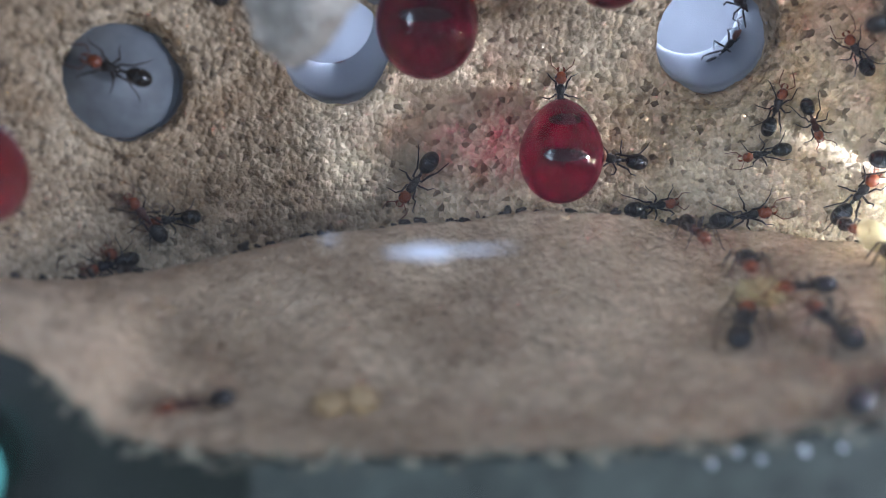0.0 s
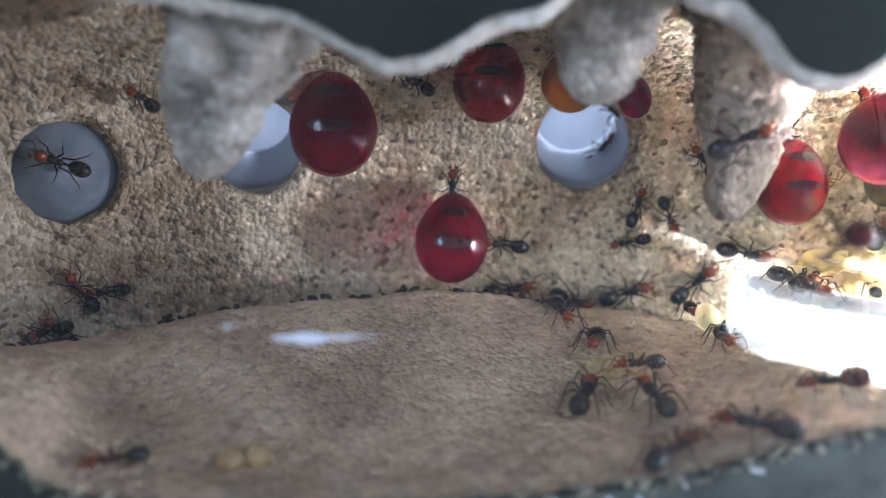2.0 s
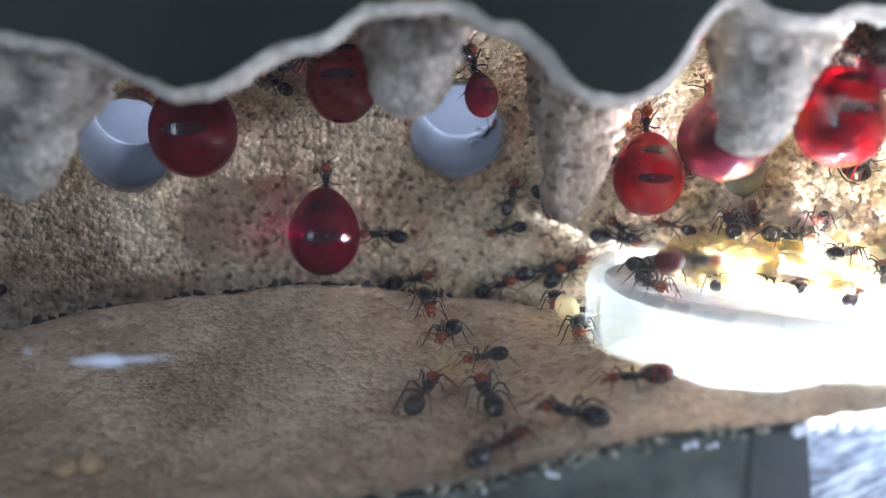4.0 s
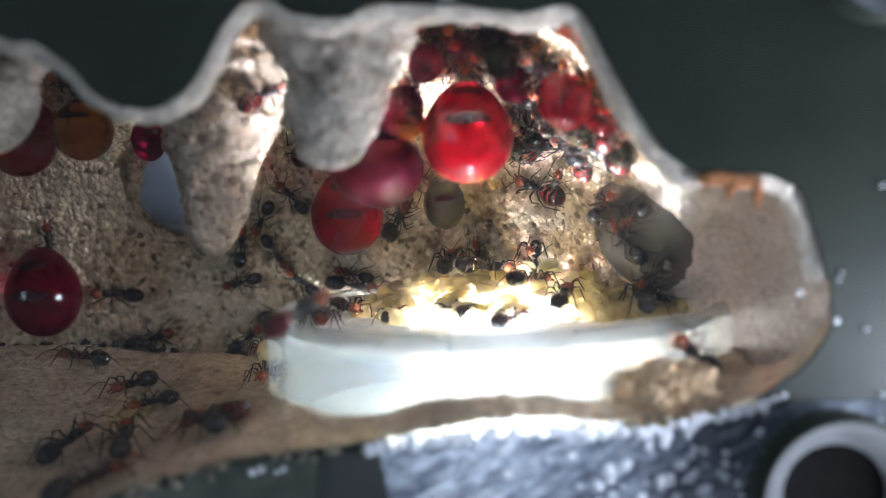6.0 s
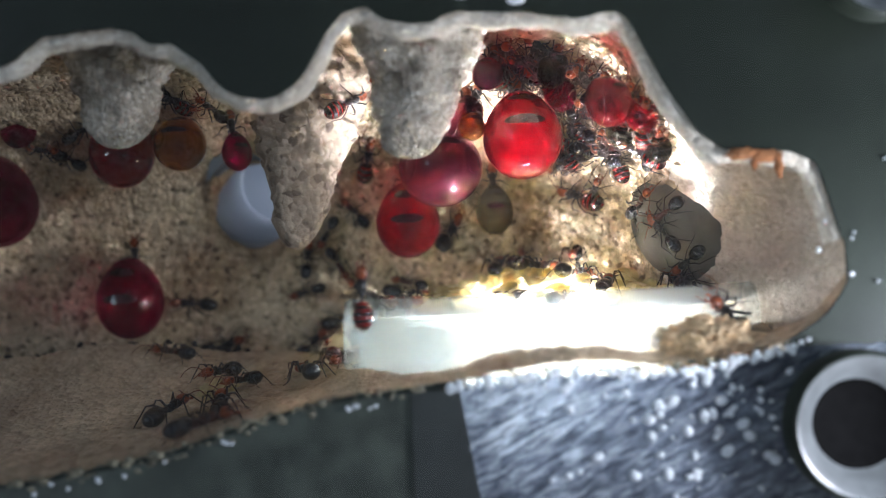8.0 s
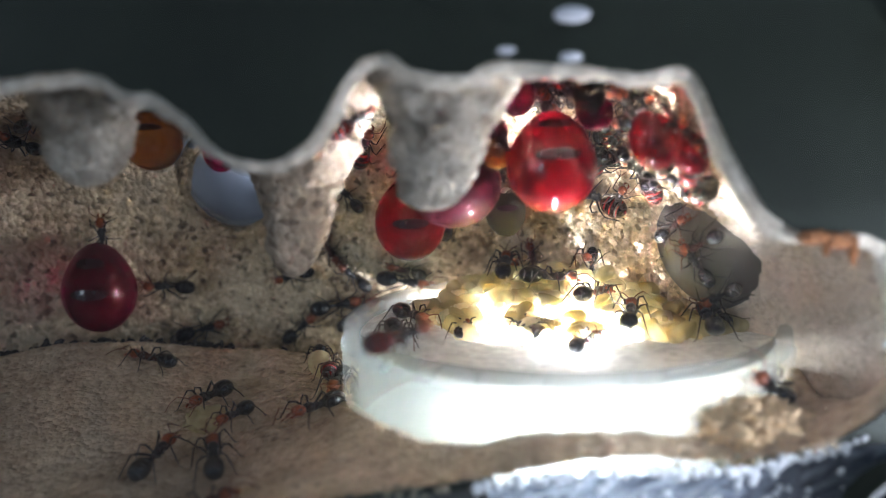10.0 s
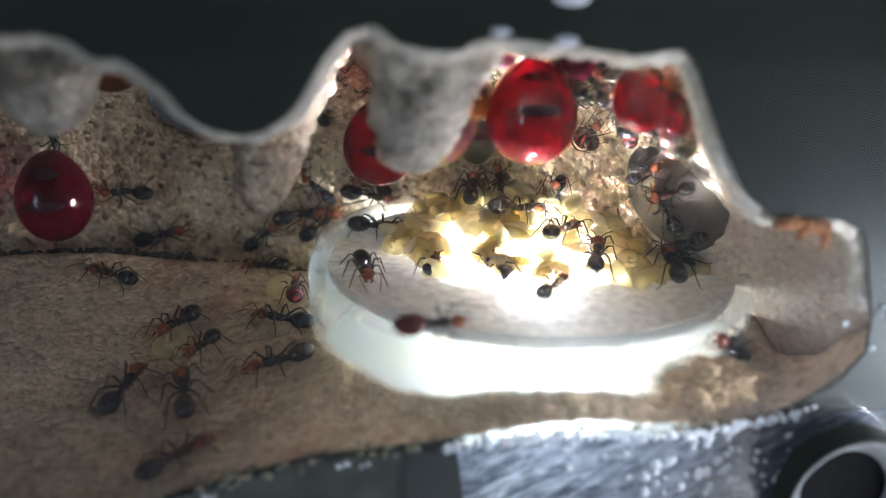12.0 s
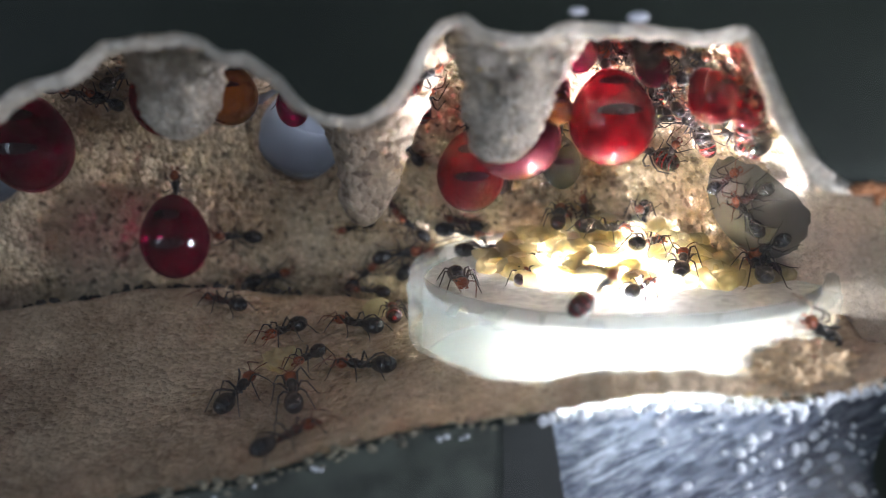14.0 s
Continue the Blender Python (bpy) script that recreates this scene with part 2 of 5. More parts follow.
def shell_section(x):
    """The cut through wall and ceiling at x: points (y, z) from the groove behind the floor up the back and forward to the front edge."""
    deep, top, edge = (float(eased(k, np.array([x]), w)[0]) for k, w in ((BACK_AT, 5), (INNER_TOP, 4), (FRONT_TOP, 0.55)))
    fs = [(-0.25, 1.05), (0.10, 1.055), (0.25, 1.04), (0.42, 1.0), (0.56, 0.955), (0.70, 0.87), (0.82, 0.72), (0.92, 0.50), (0.98, 0.28)]
    pts = [(deep * f, top * h) for h, f in fs]
    last = min(top * 0.98, edge + 2.4)
    pts += [(min(6.5, deep * 0.2), max(last, edge + 0.6)), (2.2, edge + 0.7), (0.0, edge)]
    return pts


def resampled(pts, count):
    pts = np.array(pts)
    d = np.r_[0, np.cumsum(np.hypot(*np.diff(pts, axis=0).T))]
    s = np.linspace(0, d[-1], count)
    out = np.stack([np.interp(s, d, pts[:, 0]), np.interp(s, d, pts[:, 1])], 1)
    k = max(2, count // 22)
    pad = np.pad(out, ((k, k), (0, 0)), mode="edge")
    w = np.hanning(2 * k + 1)
    soft = np.stack([np.convolve(pad[:, c], w / w.sum(), "valid") for c in (0, 1)], 1)
    soft[-1], soft[0] = out[-1], out[0]
    return soft


NX, NS = 430, 190
XS = np.linspace(-112, 45, NX)
SHELL = np.array([resampled(shell_section(x), NS) for x in XS])
SPLIT = int(NS * 0.60)


def shell_point(i, j):
    x, (y, z) = XS[i], SHELL[i, j]
    ty, tz = SHELL[i, min(j + 1, NS - 1)] - SHELL[i, max(j - 1, 0)]
    nl = math.hypot(ty, tz) or 1
    ny, nz = -tz / nl, ty / nl
    fade = min(1.0, y / 6.0)
    d = 1.1 * rough_at(x, y, z, 11, 3) * fade + 0.50 * rough_at(x + 50, y, z, 1.3, 4) * (0.35 + 0.65 * fade)
    return Vector((x, y + ny * d, z + nz * d))


def sunk(p):
    """The recess of the tube holes."""
    for hx, hy, hz, r, turn in HOLES[:3]:
        ax = Vector((math.sin(radians(-turn)), math.cos(radians(turn)), 0))
        rel = p - Vector((hx, hy, hz))
        off = (rel - ax * rel.dot(ax)).length
        if off < r - 0.1 and -14 < rel.dot(ax) < 16:
            return True
    return False


def shell_mesh(name, j0, j1, material, back):
    """One stretch of the shell, given thickness by a rear side that follows it."""
    verts, faces, n = [], [], j1 - j0
    for i in range(NX):
        for j in range(j0, j1):
            verts.append(shell_point(i, j))
    keep = [not sunk(v) for v in verts]
    for i in range(NX - 1):
        for j in range(n - 1):
            a = i * n + j
            q = (a, a + 1, a + n + 1, a + n)
            if all(keep[k] for k in q):
                faces.append(q)
    base = len(verts)
    step = 10
    cols = list(range(0, NX, step)) + [NX - 1]
    stops = [j0 + (n - 1) * k // 8 for k in range(9)]
    for i in cols:
        verts += [back(i, j) for j in stops]
    for c in range(len(cols) - 1):
        for j in range(8):
            a = base + c * 9 + j
            mid = (verts[a] + verts[a + 10]) / 2
            if not any(math.hypot(mid.x - hx, mid.z - hz - 5) < 11 for hx, _, hz, _, _ in HOLES[:3]):
                faces.append((a, a + 9, a + 10, a + 1))
    me = mesh_from(name, verts, faces, material)
    return tagged(new(name, me), kind="structure")


wall_back = shell_mesh("wall_back", 0, SPLIT + 1, SAND_WALL, lambda i, j: Vector((XS[i], 66, SHELL[i, j][1])))
ceiling = shell_mesh("ceiling", SPLIT, NS, SAND_WALL, lambda i, j: Vector((XS[i], SHELL[i, j][0], 47)))


EASED_X = np.linspace(-130, 70, 2001)
EASED = [eased(k, EASED_X, w) for k, w in ((FRONT_LOW, 1.2), (CREST, 5), (BACK_AT, 5))]


ceiling.data.materials.append(PALE)
wall_back.data.materials.append(SMOOTH)
ceiling.data.materials.append(SMOOTH)
for smooth_in, slot in ((wall_back, 1), (ceiling, 2)):
    for poly in smooth_in.data.polygons:
        if poly.center.x > (27.0 + 2.5 * rough_at(0, poly.center.y * 1000, poly.center.z * 1000, 4)) * MM:
            poly.material_index = slot
# front band of the ceiling: paler gypsum, its brightly lit look put in the colour
for poly in ceiling.data.polygons:
    if poly.material_index == 0 and poly.center.y < (8.0 + 3.0 * rough_at(poly.center.x * 1000, 0, 0, 5)) * MM:
        poly.material_index = 1


def floor_height(x, y):
    at = min(2000, max(0, round((x + 130) * 10)))
    low, crest, deep = (float(e[at]) for e in EASED)
    peak = max(8.0, deep - 9)
    if y < peak:
        u = y / peak
        z = low + (crest - low) * u ** 2.0
    else:
        u = min(1.0, (y - peak) / 9)
        z = crest - 3.6 * (u * u * (3 - 2 * u))
    off = math.hypot(x - 12.0, y - 28.0) - 25.2
    if off < 7 and y < 30:
        bank = float(curve_of(BANK, x))
        z += max(0.0, bank - z) * math.exp(-(max(0.0, off) / 2.6) ** 2)
    return z


def floor_point(x, y):
    z = floor_height(x, y)
    return Vector((x, y, z + 0.7 * rough_at(x, y, 3, 13, 3) * min(1, y / 5) + 0.24 * rough_at(x, y, 9, 1.2, 4)))


fx, fy = np.linspace(-112, 45, 400), np.linspace(0.0, 60, 150)
verts = [floor_point(x, y) for x in fx for y in fy]
faces = [(i * 150 + j, (i + 1) * 150 + j, (i + 1) * 150 + j + 1, i * 150 + j + 1) for i in range(399) for j in range(149)
         if math.hypot(fx[i] - 12.0, fy[j] - 28.0) > 24.6]
base = len(verts)
for x in fx[::7].tolist() + [fx[-1]]:
    verts += [(x, 0.0, -13.0), (x, 60.0, -13.0)]
k = (len(verts) - base) // 2
faces += [(base + 2 * c, base + 2 * c + 1, base + 2 * c + 3, base + 2 * c + 2) for c in range(k - 1)]
for i in range(399):
    if not 0.6 < fx[i] < 31:
        verts += [(fx[i], 0.0, -13.0), (fx[i + 1], 0.0, -13.0)]
        faces.append((i * 150, (i + 1) * 150, len(verts) - 1, len(verts) - 2))
floor = tagged(new("floor", mesh_from("floor", verts, faces, SAND)), kind="structure")


# ---- the front sheet with the opening cut through it, and the casing ----
def front_outline():
    xs = np.linspace(-100.0, 37.2, 520)
    ragged = np.array([rough_at(x, 0, 0, 2.2, 3) for x in xs])
    top, low = eased(FRONT_TOP, xs, 0.55) + 0.22 * ragged, eased(FRONT_LOW, xs, 1.0) + 0.20 * ragged[::-1]
    return xs, top, low


def front_sheet():
    xs, top, low = front_outline()
    bm = bmesh.new()
    rows = {}
    for side, edge, far in (("top", top, 52.0), ("low", low, -30.0)):
        for y in (-0.45, -0.05):
            rows[side, y] = ([bm.verts.new((x, y, e)) for x, e in zip(xs, edge)], [bm.verts.new((x, y, far)) for x in xs])
        (a, b), (c, d) = rows[side, -0.45], rows[side, -0.05]
        for i in range(len(xs) - 1):
            if side == "low" and 0.6 < xs[i] < 31:
                continue
            for q in ((a[i], a[i + 1], b[i + 1], b[i]), (c[i], c[i + 1], d[i + 1], d[i]), (a[i], a[i + 1], c[i + 1], c[i])):
                bm.faces.new(q)
    bmesh.ops.recalc_face_normals(bm, faces=bm.faces)
    return bm


xs0, top0, low0 = front_outline()
sheet = part("front_sheet", front_sheet(), BLACK_SHEET, None, smooth=False)
bm = bmesh.new()
slab(bm, -125, -0.45, -30, -100.0, -0.05, 52, 0)
slab(bm, 37.2, -0.45, -30, 62, -0.05, 52, 0)
part("side_sheet", bm, BLACK_SHEET, sheet, smooth=False)
tagged(sheet, "black acrylic front sheet with a wavy opening cut out", "front sheet", kind="structure")
bm = bmesh.new()
for box in ((-125, 0, 46, 62, 72, 50), (-125, 0, -30, 62, 72, -13.2), (-125, 0, -13, -113, 66, 46), (46, 0, -13, 62, 66, 46)):
    slab(bm, *box, 0)
case = tagged(part("nest_case", bm, CASE, None, smooth=False), "dark plastic case around the gypsum nest", "case", kind="structure")
bm = slab(bmesh.new(), -125, -2.4, -30, 62, -1.0, 52, 0.3)
pane = tagged(part("front_pane", bm, PANE, None, smooth=False), "clear acrylic pane over the front of the nest", "pane", kind="structure")
pane.visible_shadow = False

# the pale chalky lip of the gypsum along the top of the opening
lip_x = np.linspace(-99.5, 37.0, 640)
lip_z = eased(FRONT_TOP, lip_x, 0.55)
lip_bm = bmesh.new()
rings = []
for k, (x, z) in enumerate(zip(lip_x, lip_z)):
    a, b = max(k - 1, 0), min(k + 1, 639)
    slope = Vector((lip_x[b] - lip_x[a], 0, lip_z[b] - lip_z[a])).normalized()
    across = Vector((slope.z, 0, -slope.x))
    ring = []
    for j in range(12):
        turn = 2 * math.pi * j / 12
        r = 1.08 + 0.42 * rough_at(x, 3 * math.cos(turn), 3 * math.sin(turn) + z, 2.0, 4) + 0.35 * rough_at(x, 7, z, 6, 2)
        p = Vector((x, 1.35, z)) + across * (0.08 + r * math.cos(turn)) + Vector((0, 1.15 * r * math.sin(turn), 0))
        ring.append(lip_bm.verts.new(p))
    rings.append(ring)
for a, b in zip(rings, rings[1:]):
    for j in range(12):
        lip_bm.faces.new((a[j], a[(j + 1) % 12], b[(j + 1) % 12], b[j]))
bmesh.ops.recalc_face_normals(lip_bm, faces=lip_bm.faces)
tagged(part("trim", lip_bm, CHALK), "pale chalky gypsum lip along the opening", "lip", kind="structure")

# ---- table and room ----
# unseen, added: dark walls and a pale table top shape the pane's reflections
WALL_PAINT = plain("room_paint", (0.24, 0.24, 0.23), 0.8, 0, 0.05, 3)
TABLE = plain("pale_laminate", (0.42, 0.41, 0.39), 0.45, 0, 0.15, 40)
tagged(part("table_top", slab(bmesh.new(), -600, -450, -58, 700, 350, -30.2, 3), TABLE, None, smooth=False), "pale grey laminate table top under the nest", "table")
bm = bmesh.new()
for box in ((-2500, 1510, -800, -360, 1600, 1800), (960, 1510, -800, 2500, 1600, 1800), (-360, 1510, -800, 960, 1600, -160), (-360, 1510, 860, 960, 1600, 1800),
            (2500, -1600, -800, 2600, 1600, 1800), (-2600, -1600, -800, -2500, 1600, 1800),
            (-2500, -1600, -800, -1840, -1510, 1800), (-960, -1600, -800, 960, -1510, 1800), (1840, -1600, -800, 2500, -1510, 1800), (960, -1600, -800, 1840, -1510, 660), (960, -1600, 1440, 1840, -1510, 1800), (-1840, -1600, -800, -960, -1510, -230), (-1840, -1600, 550, -960, -1510, 1800)):
    slab(bm, *box, 0)
tagged(part("room_walls", bm, WALL_PAINT, None, smooth=False), kind="structure")
tagged(part("room_floor", slab(bmesh.new(), -2600, -1600, -860, 2600, 1600, -800, 0), TABLE, None, smooth=False), kind="structure")
tagged(part("room_ceiling", slab(bmesh.new(), -2600, -1600, 1800, 2600, 1600, 1860, 0), WALL_PAINT, None, smooth=False), kind="structure")


# ---- more materials ----
def soft_white(name, colour, rough, sub, radius):
    m, n, links, bsdf = shader(name)
    tex = noise_at(n, links, 260, 3)
    links.new(ramp(n, links, tex.outputs[0], [(0.3, tuple(c * 0.9 for c in colour)), (0.7, colour)]), bsdf.inputs["Base Color"])
    bsdf.inputs["Roughness"].default_value = rough
    bsdf.inputs["Subsurface Weight"].default_value = sub
    bsdf.inputs["Subsurface Radius"].default_value = radius
    bsdf.inputs["Subsurface Scale"].default_value = 1.0
    bump(n, links, bsdf, tex.outputs[0], 0.00015)
    return m


def banded(name, colour, edge, rough):
    """An ant's abdomen: glossy dark plates with a paler seam between them, along the body."""
    m, n, links, bsdf = shader(name)
    tc = n.new("ShaderNodeTexCoord")
    sep = n.new("ShaderNodeSeparateXYZ")
    links.new(tc.outputs["Object"], sep.inputs[0])
    sine = n.new("ShaderNodeMath")
    sine.operation = "MULTIPLY"
    sine.inputs[1].default_value = 8500.0
    links.new(sep.outputs[1], sine.inputs[0])
    wave = n.new("ShaderNodeMath")
    wave.operation = "SINE"
    links.new(sine.outputs[0], wave.inputs[0])
    links.new(ramp(n, links, wave.outputs[0], [(0.55, colour), (0.98, edge)]), bsdf.inputs["Base Color"])
    bsdf.inputs["Roughness"].default_value = rough
    bsdf.inputs["Coat Weight"].default_value = 0.9
    bsdf.inputs["Coat Roughness"].default_value = 0.06
    bump(n, links, bsdf, noise_at(n, links, 9000, 2).outputs[0], 0.00003)
    return m


def milky(name, colour, through, rough, cloud=0.82, scale=160, clear=0.0):
    """Thin milky plastic: part of the light is scattered back, part goes through."""
    m, n, links, bsdf = shader(name)
    tex = noise_at(n, links, scale, 4)
    tint = ramp(n, links, tex.outputs[0], [(0.30, tuple(c * cloud for c in colour)), (0.68, colour)])
    links.new(tint, bsdf.inputs["Base Color"])
    bsdf.inputs["Roughness"].default_value = rough
    bump(n, links, bsdf, tex.outputs[0], 0.0002)
    back = n.new("ShaderNodeBsdfTranslucent")
    links.new(tint, back.inputs[0])
    both = n.new("ShaderNodeMixShader")
    both.inputs[0].default_value = through
    links.new(bsdf.outputs[0], both.inputs[1])
    links.new(back.outputs[0], both.inputs[2])
    links.new(both.outputs[0], n["Material Output"].inputs[0])
    if clear:
        open_part = n.new("ShaderNodeBsdfTransparent")
        open_part.inputs[0].default_value = (0.95, 0.97, 0.97, 1)
        thin = n.new("ShaderNodeMixShader")
        thin.inputs[0].default_value = clear
        links.new(both.outputs[0], thin.inputs[1])
        links.new(open_part.outputs[0], thin.inputs[2])
        links.new(thin.outputs[0], n["Material Output"].inputs[0])
    return m


DISH = milky("milky_plastic", (0.50, 0.55, 0.54), 0.45, 0.22, 0.72, 70, 0.6)
BASE = plain("white_base", (0.72, 0.74, 0.72), 0.5, 0, 0.1, 200)
RIM = milky("hazy_plastic", (0.82, 0.84, 0.81), 0.65, 0.12, 0.85, 95, 0.7)
CAP = milky("frosted_cap", (0.95, 0.97, 1.0), 0.6, 0.5)
DULL_CAP = milky("dull_cap", (0.42, 0.46, 0.50), 0.35, 0.45, 0.6, 300)
SOILED_CAP = milky("soiled_cap", (0.26, 0.225, 0.18), 0.3, 0.9, 0.45, 130)
TUBE = soft_white("frosted_tube", (0.31, 0.33, 0.36), 0.4, 0.2, (0.002, 0.002, 0.002))
GRUB = milky("pale_larva", (0.98, 0.84, 0.49), 0.58, 0.3, 0.85, 160, 0.42)
COCOON = milky("cream_pupa", (0.90, 0.80, 0.56), 0.4, 0.5)
STEEL = plain("steel_mesh", (0.70, 0.68, 0.63), 0.4, 0.1)
HEAD = plain("rusty_cuticle", (0.23, 0.052, 0.014), 0.32, 0, 0.35, 2500, 0.00004)
BODY = plain("black_cuticle", (0.018, 0.014, 0.013), 0.30, 0, 0.4, 2500, 0.00004)
DUSKY = plain("dark_red_cuticle", (0.075, 0.022, 0.012), 0.30, 0, 0.4, 2500, 0.00004)
LIMB = plain("leg_cuticle", (0.030, 0.016, 0.010), 0.38, 0, 0.4, 2500)
RED_LIMB = plain("reddish_limb", (0.16, 0.05, 0.02), 0.4, 0, 0.3, 2500)
GASTER = banded("black_gaster", (0.014, 0.013, 0.014), (0.040, 0.034, 0.030), 0.22)
RED_GASTER = banded("red_banded_gaster", (0.035, 0.008, 0.006), (0.26, 0.016, 0.012), 0.16)
CRIMSON = syrup("crimson_honey", (0.25, 0.0, 0.028), 0.42)
WINE = syrup("wine_honey", (0.22, 0.022, 0.05), 0.45)
SCARLET = syrup("scarlet_honey", (0.46, 0.003, 0.016), 0.24)
AMBER = syrup("amber_honey", (0.44, 0.13, 0.010), 0.28)
SMOKY = syrup("smoky_honey", (0.20, 0.19, 0.13), 0.4)
PLATE = plain("dark_plate", (0.03, 0.008, 0.010), 0.18)
LUMP = plain("brown_clump", (0.80, 0.53, 0.31), 0.9, 0, 0.35, 1200, 0.0008)
BEAD = milky("white_glue", (0.95, 0.97, 1.0), 0.2, 0.08, 0.95)
GREEN_SMEAR = plain("dark_green_film", (0.078, 0.088, 0.070), 0.4, 0, 0.5, 260, 0.0001)
COLLAR = plain("grey_collar", (0.12, 0.13, 0.13), 0.28, 0, 0.3, 300, 0.0001)
TEAL = plain("teal_reflection", (0.12, 0.42, 0.36), 0.4, 0, 0.15, 300)
STRIP = plain("matt_black_strip", (0.036, 0.040, 0.036), 0.6, 0, 0.3, 200)
RUST = plain("rusty_crust", (0.42, 0.17, 0.06), 0.8, 0, 0.5, 900, 0.0003)
HOLE_SHADE = plain("bore_shade", (0.004, 0.004, 0.004), 0.9)
HOLE_SHADE.node_tree.nodes["Principled BSDF"].inputs["Specular IOR Level"].default_value = 0.05


def frosted_film():
    """Streaky dried glue on the front sheet: bluish grey ridges that run slightly uphill, their lit tops and dark
    hollows painted in.
    """
    m, n, links, bsdf = shader("frosted_film")
    geo = n.new("ShaderNodeNewGeometry")
    turn = n.new("ShaderNodeMapping")
    turn.vector_type = "TEXTURE"
    turn.inputs["Rotation"].default_value = (0, radians(-27), 0)
    turn.inputs["Scale"].default_value = (4.5, 1, 1)
    links.new(geo.outputs["Position"], turn.inputs[0])
    tex = n.new("ShaderNodeTexNoise")
    tex.inputs["Scale"].default_value, tex.inputs["Detail"].default_value, tex.inputs["Roughness"].default_value = 1700, 5, 0.7
    tex.inputs["Distortion"].default_value = 0.4
    links.new(turn.outputs[0], tex.inputs["Vector"])
    blot = noise_at(n, links, 170, 3)
    streak = ramp(n, links, tex.outputs[0], [(0.38, (0.10, 0.12, 0.16)), (0.50, (0.36, 0.41, 0.50)), (0.62, (0.85, 0.92, 1.0))])
    dim = ramp(n, links, blot.outputs[0], [(0.34, (0.6, 0.6, 0.63)), (0.56, (1, 1, 1))])
    # light fading to the right and the glow by the collar, painted along x
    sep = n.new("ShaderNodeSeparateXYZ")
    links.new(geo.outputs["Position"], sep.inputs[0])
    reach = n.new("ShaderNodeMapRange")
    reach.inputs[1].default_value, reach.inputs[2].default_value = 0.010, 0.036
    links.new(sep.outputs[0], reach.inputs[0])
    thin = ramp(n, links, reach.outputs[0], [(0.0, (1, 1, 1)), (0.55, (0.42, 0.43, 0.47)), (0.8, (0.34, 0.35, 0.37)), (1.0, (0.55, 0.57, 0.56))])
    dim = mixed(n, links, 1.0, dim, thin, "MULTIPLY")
    links.new(mixed(n, links, 1.0, streak, dim, "MULTIPLY"), bsdf.inputs["Base Color"])
    bsdf.inputs["Roughness"].default_value = 0.26
    bump(n, links, bsdf, tex.outputs[0], 0.0012)
    back = n.new("ShaderNodeBsdfTranslucent")
    links.new(mixed(n, links, 1.0, streak, dim, "MULTIPLY"), back.inputs[0])
    both = n.new("ShaderNodeMixShader")
    both.inputs[0].default_value = 0.22
    links.new(bsdf.outputs[0], both.inputs[1])
    links.new(back.outputs[0], both.inputs[2])
    links.new(both.outputs[0], n["Material Output"].inputs[0])
    return m


FILM = frosted_film()
TAN = plain("tan_food", (0.44, 0.29, 0.14), 0.6, 0, 0.3, 700, 0.0003)
FRINGE = plain("soil_fringe", (0.27, 0.235, 0.16), 0.7, 0, 0.6, 500, 0.0002)
CRUMB = plain("dark_crumbs", (0.045, 0.034, 0.026), 0.8, 0, 0.6, 1500, 0.0002)


# ---- shapes ----
def turned(bm, profile, sides=48, axis="z", cap=False):
    """A body turned from (radius, height) points."""
    rings = []
    for r, h in profile:
        ring = []
        for k in range(sides):
            a = 2 * math.pi * k / sides
            c = (r * math.cos(a), r * math.sin(a), h) if axis == "z" else (r * math.cos(a), h, r * math.sin(a))
            ring.append(bm.verts.new(c))
        rings.append(ring)
    for a, b in zip(rings, rings[1:]):
        for k in range(sides):
            bm.faces.new((a[k], a[(k + 1) % sides], b[(k + 1) % sides], b[k]))
    if cap:
        bm.faces.new(rings[0])
        bm.faces.new(rings[-1])
    bmesh.ops.recalc_face_normals(bm, faces=bm.faces)
    return bm


def ball(bm, c, r, sub=3, shape=None):
    made = bmesh.ops.create_icosphere(bm, subdivisions=sub, radius=1)["verts"]
    for v in made:
        u = v.co.copy()
        k = shape(u) if shape else 1.0
        v.co = Vector((c[0] + u.x * r[0] * k, c[1] + u.y * r[1] * k, c[2] + u.z * r[2] * k))
    return made


def tube(bm, pts, radii, sides=6):
    """A thin limb through points, tapering."""
    pts = [Vector(p) for p in pts]
    rings = []
    for i, p in enumerate(pts):
        d = (pts[min(i + 1, len(pts) - 1)] - pts[max(i - 1, 0)]).normalized()
        u = d.orthogonal().normalized() if not rings else (last - d * last.dot(d)).normalized()
        last = u
        v = d.cross(u)
        rings.append([bm.verts.new(p + radii[i] * (u * math.cos(2 * math.pi * k / sides) + v * math.sin(2 * math.pi * k / sides))) for k in range(sides)])
    for a, b in zip(rings, rings[1:]):
        for k in range(sides):
            bm.faces.new((a[k], a[(k + 1) % sides], b[(k + 1) % sides], b[k]))
    bm.faces.new(rings[0][::-1])
    bm.faces.new(rings[-1])
    return bm


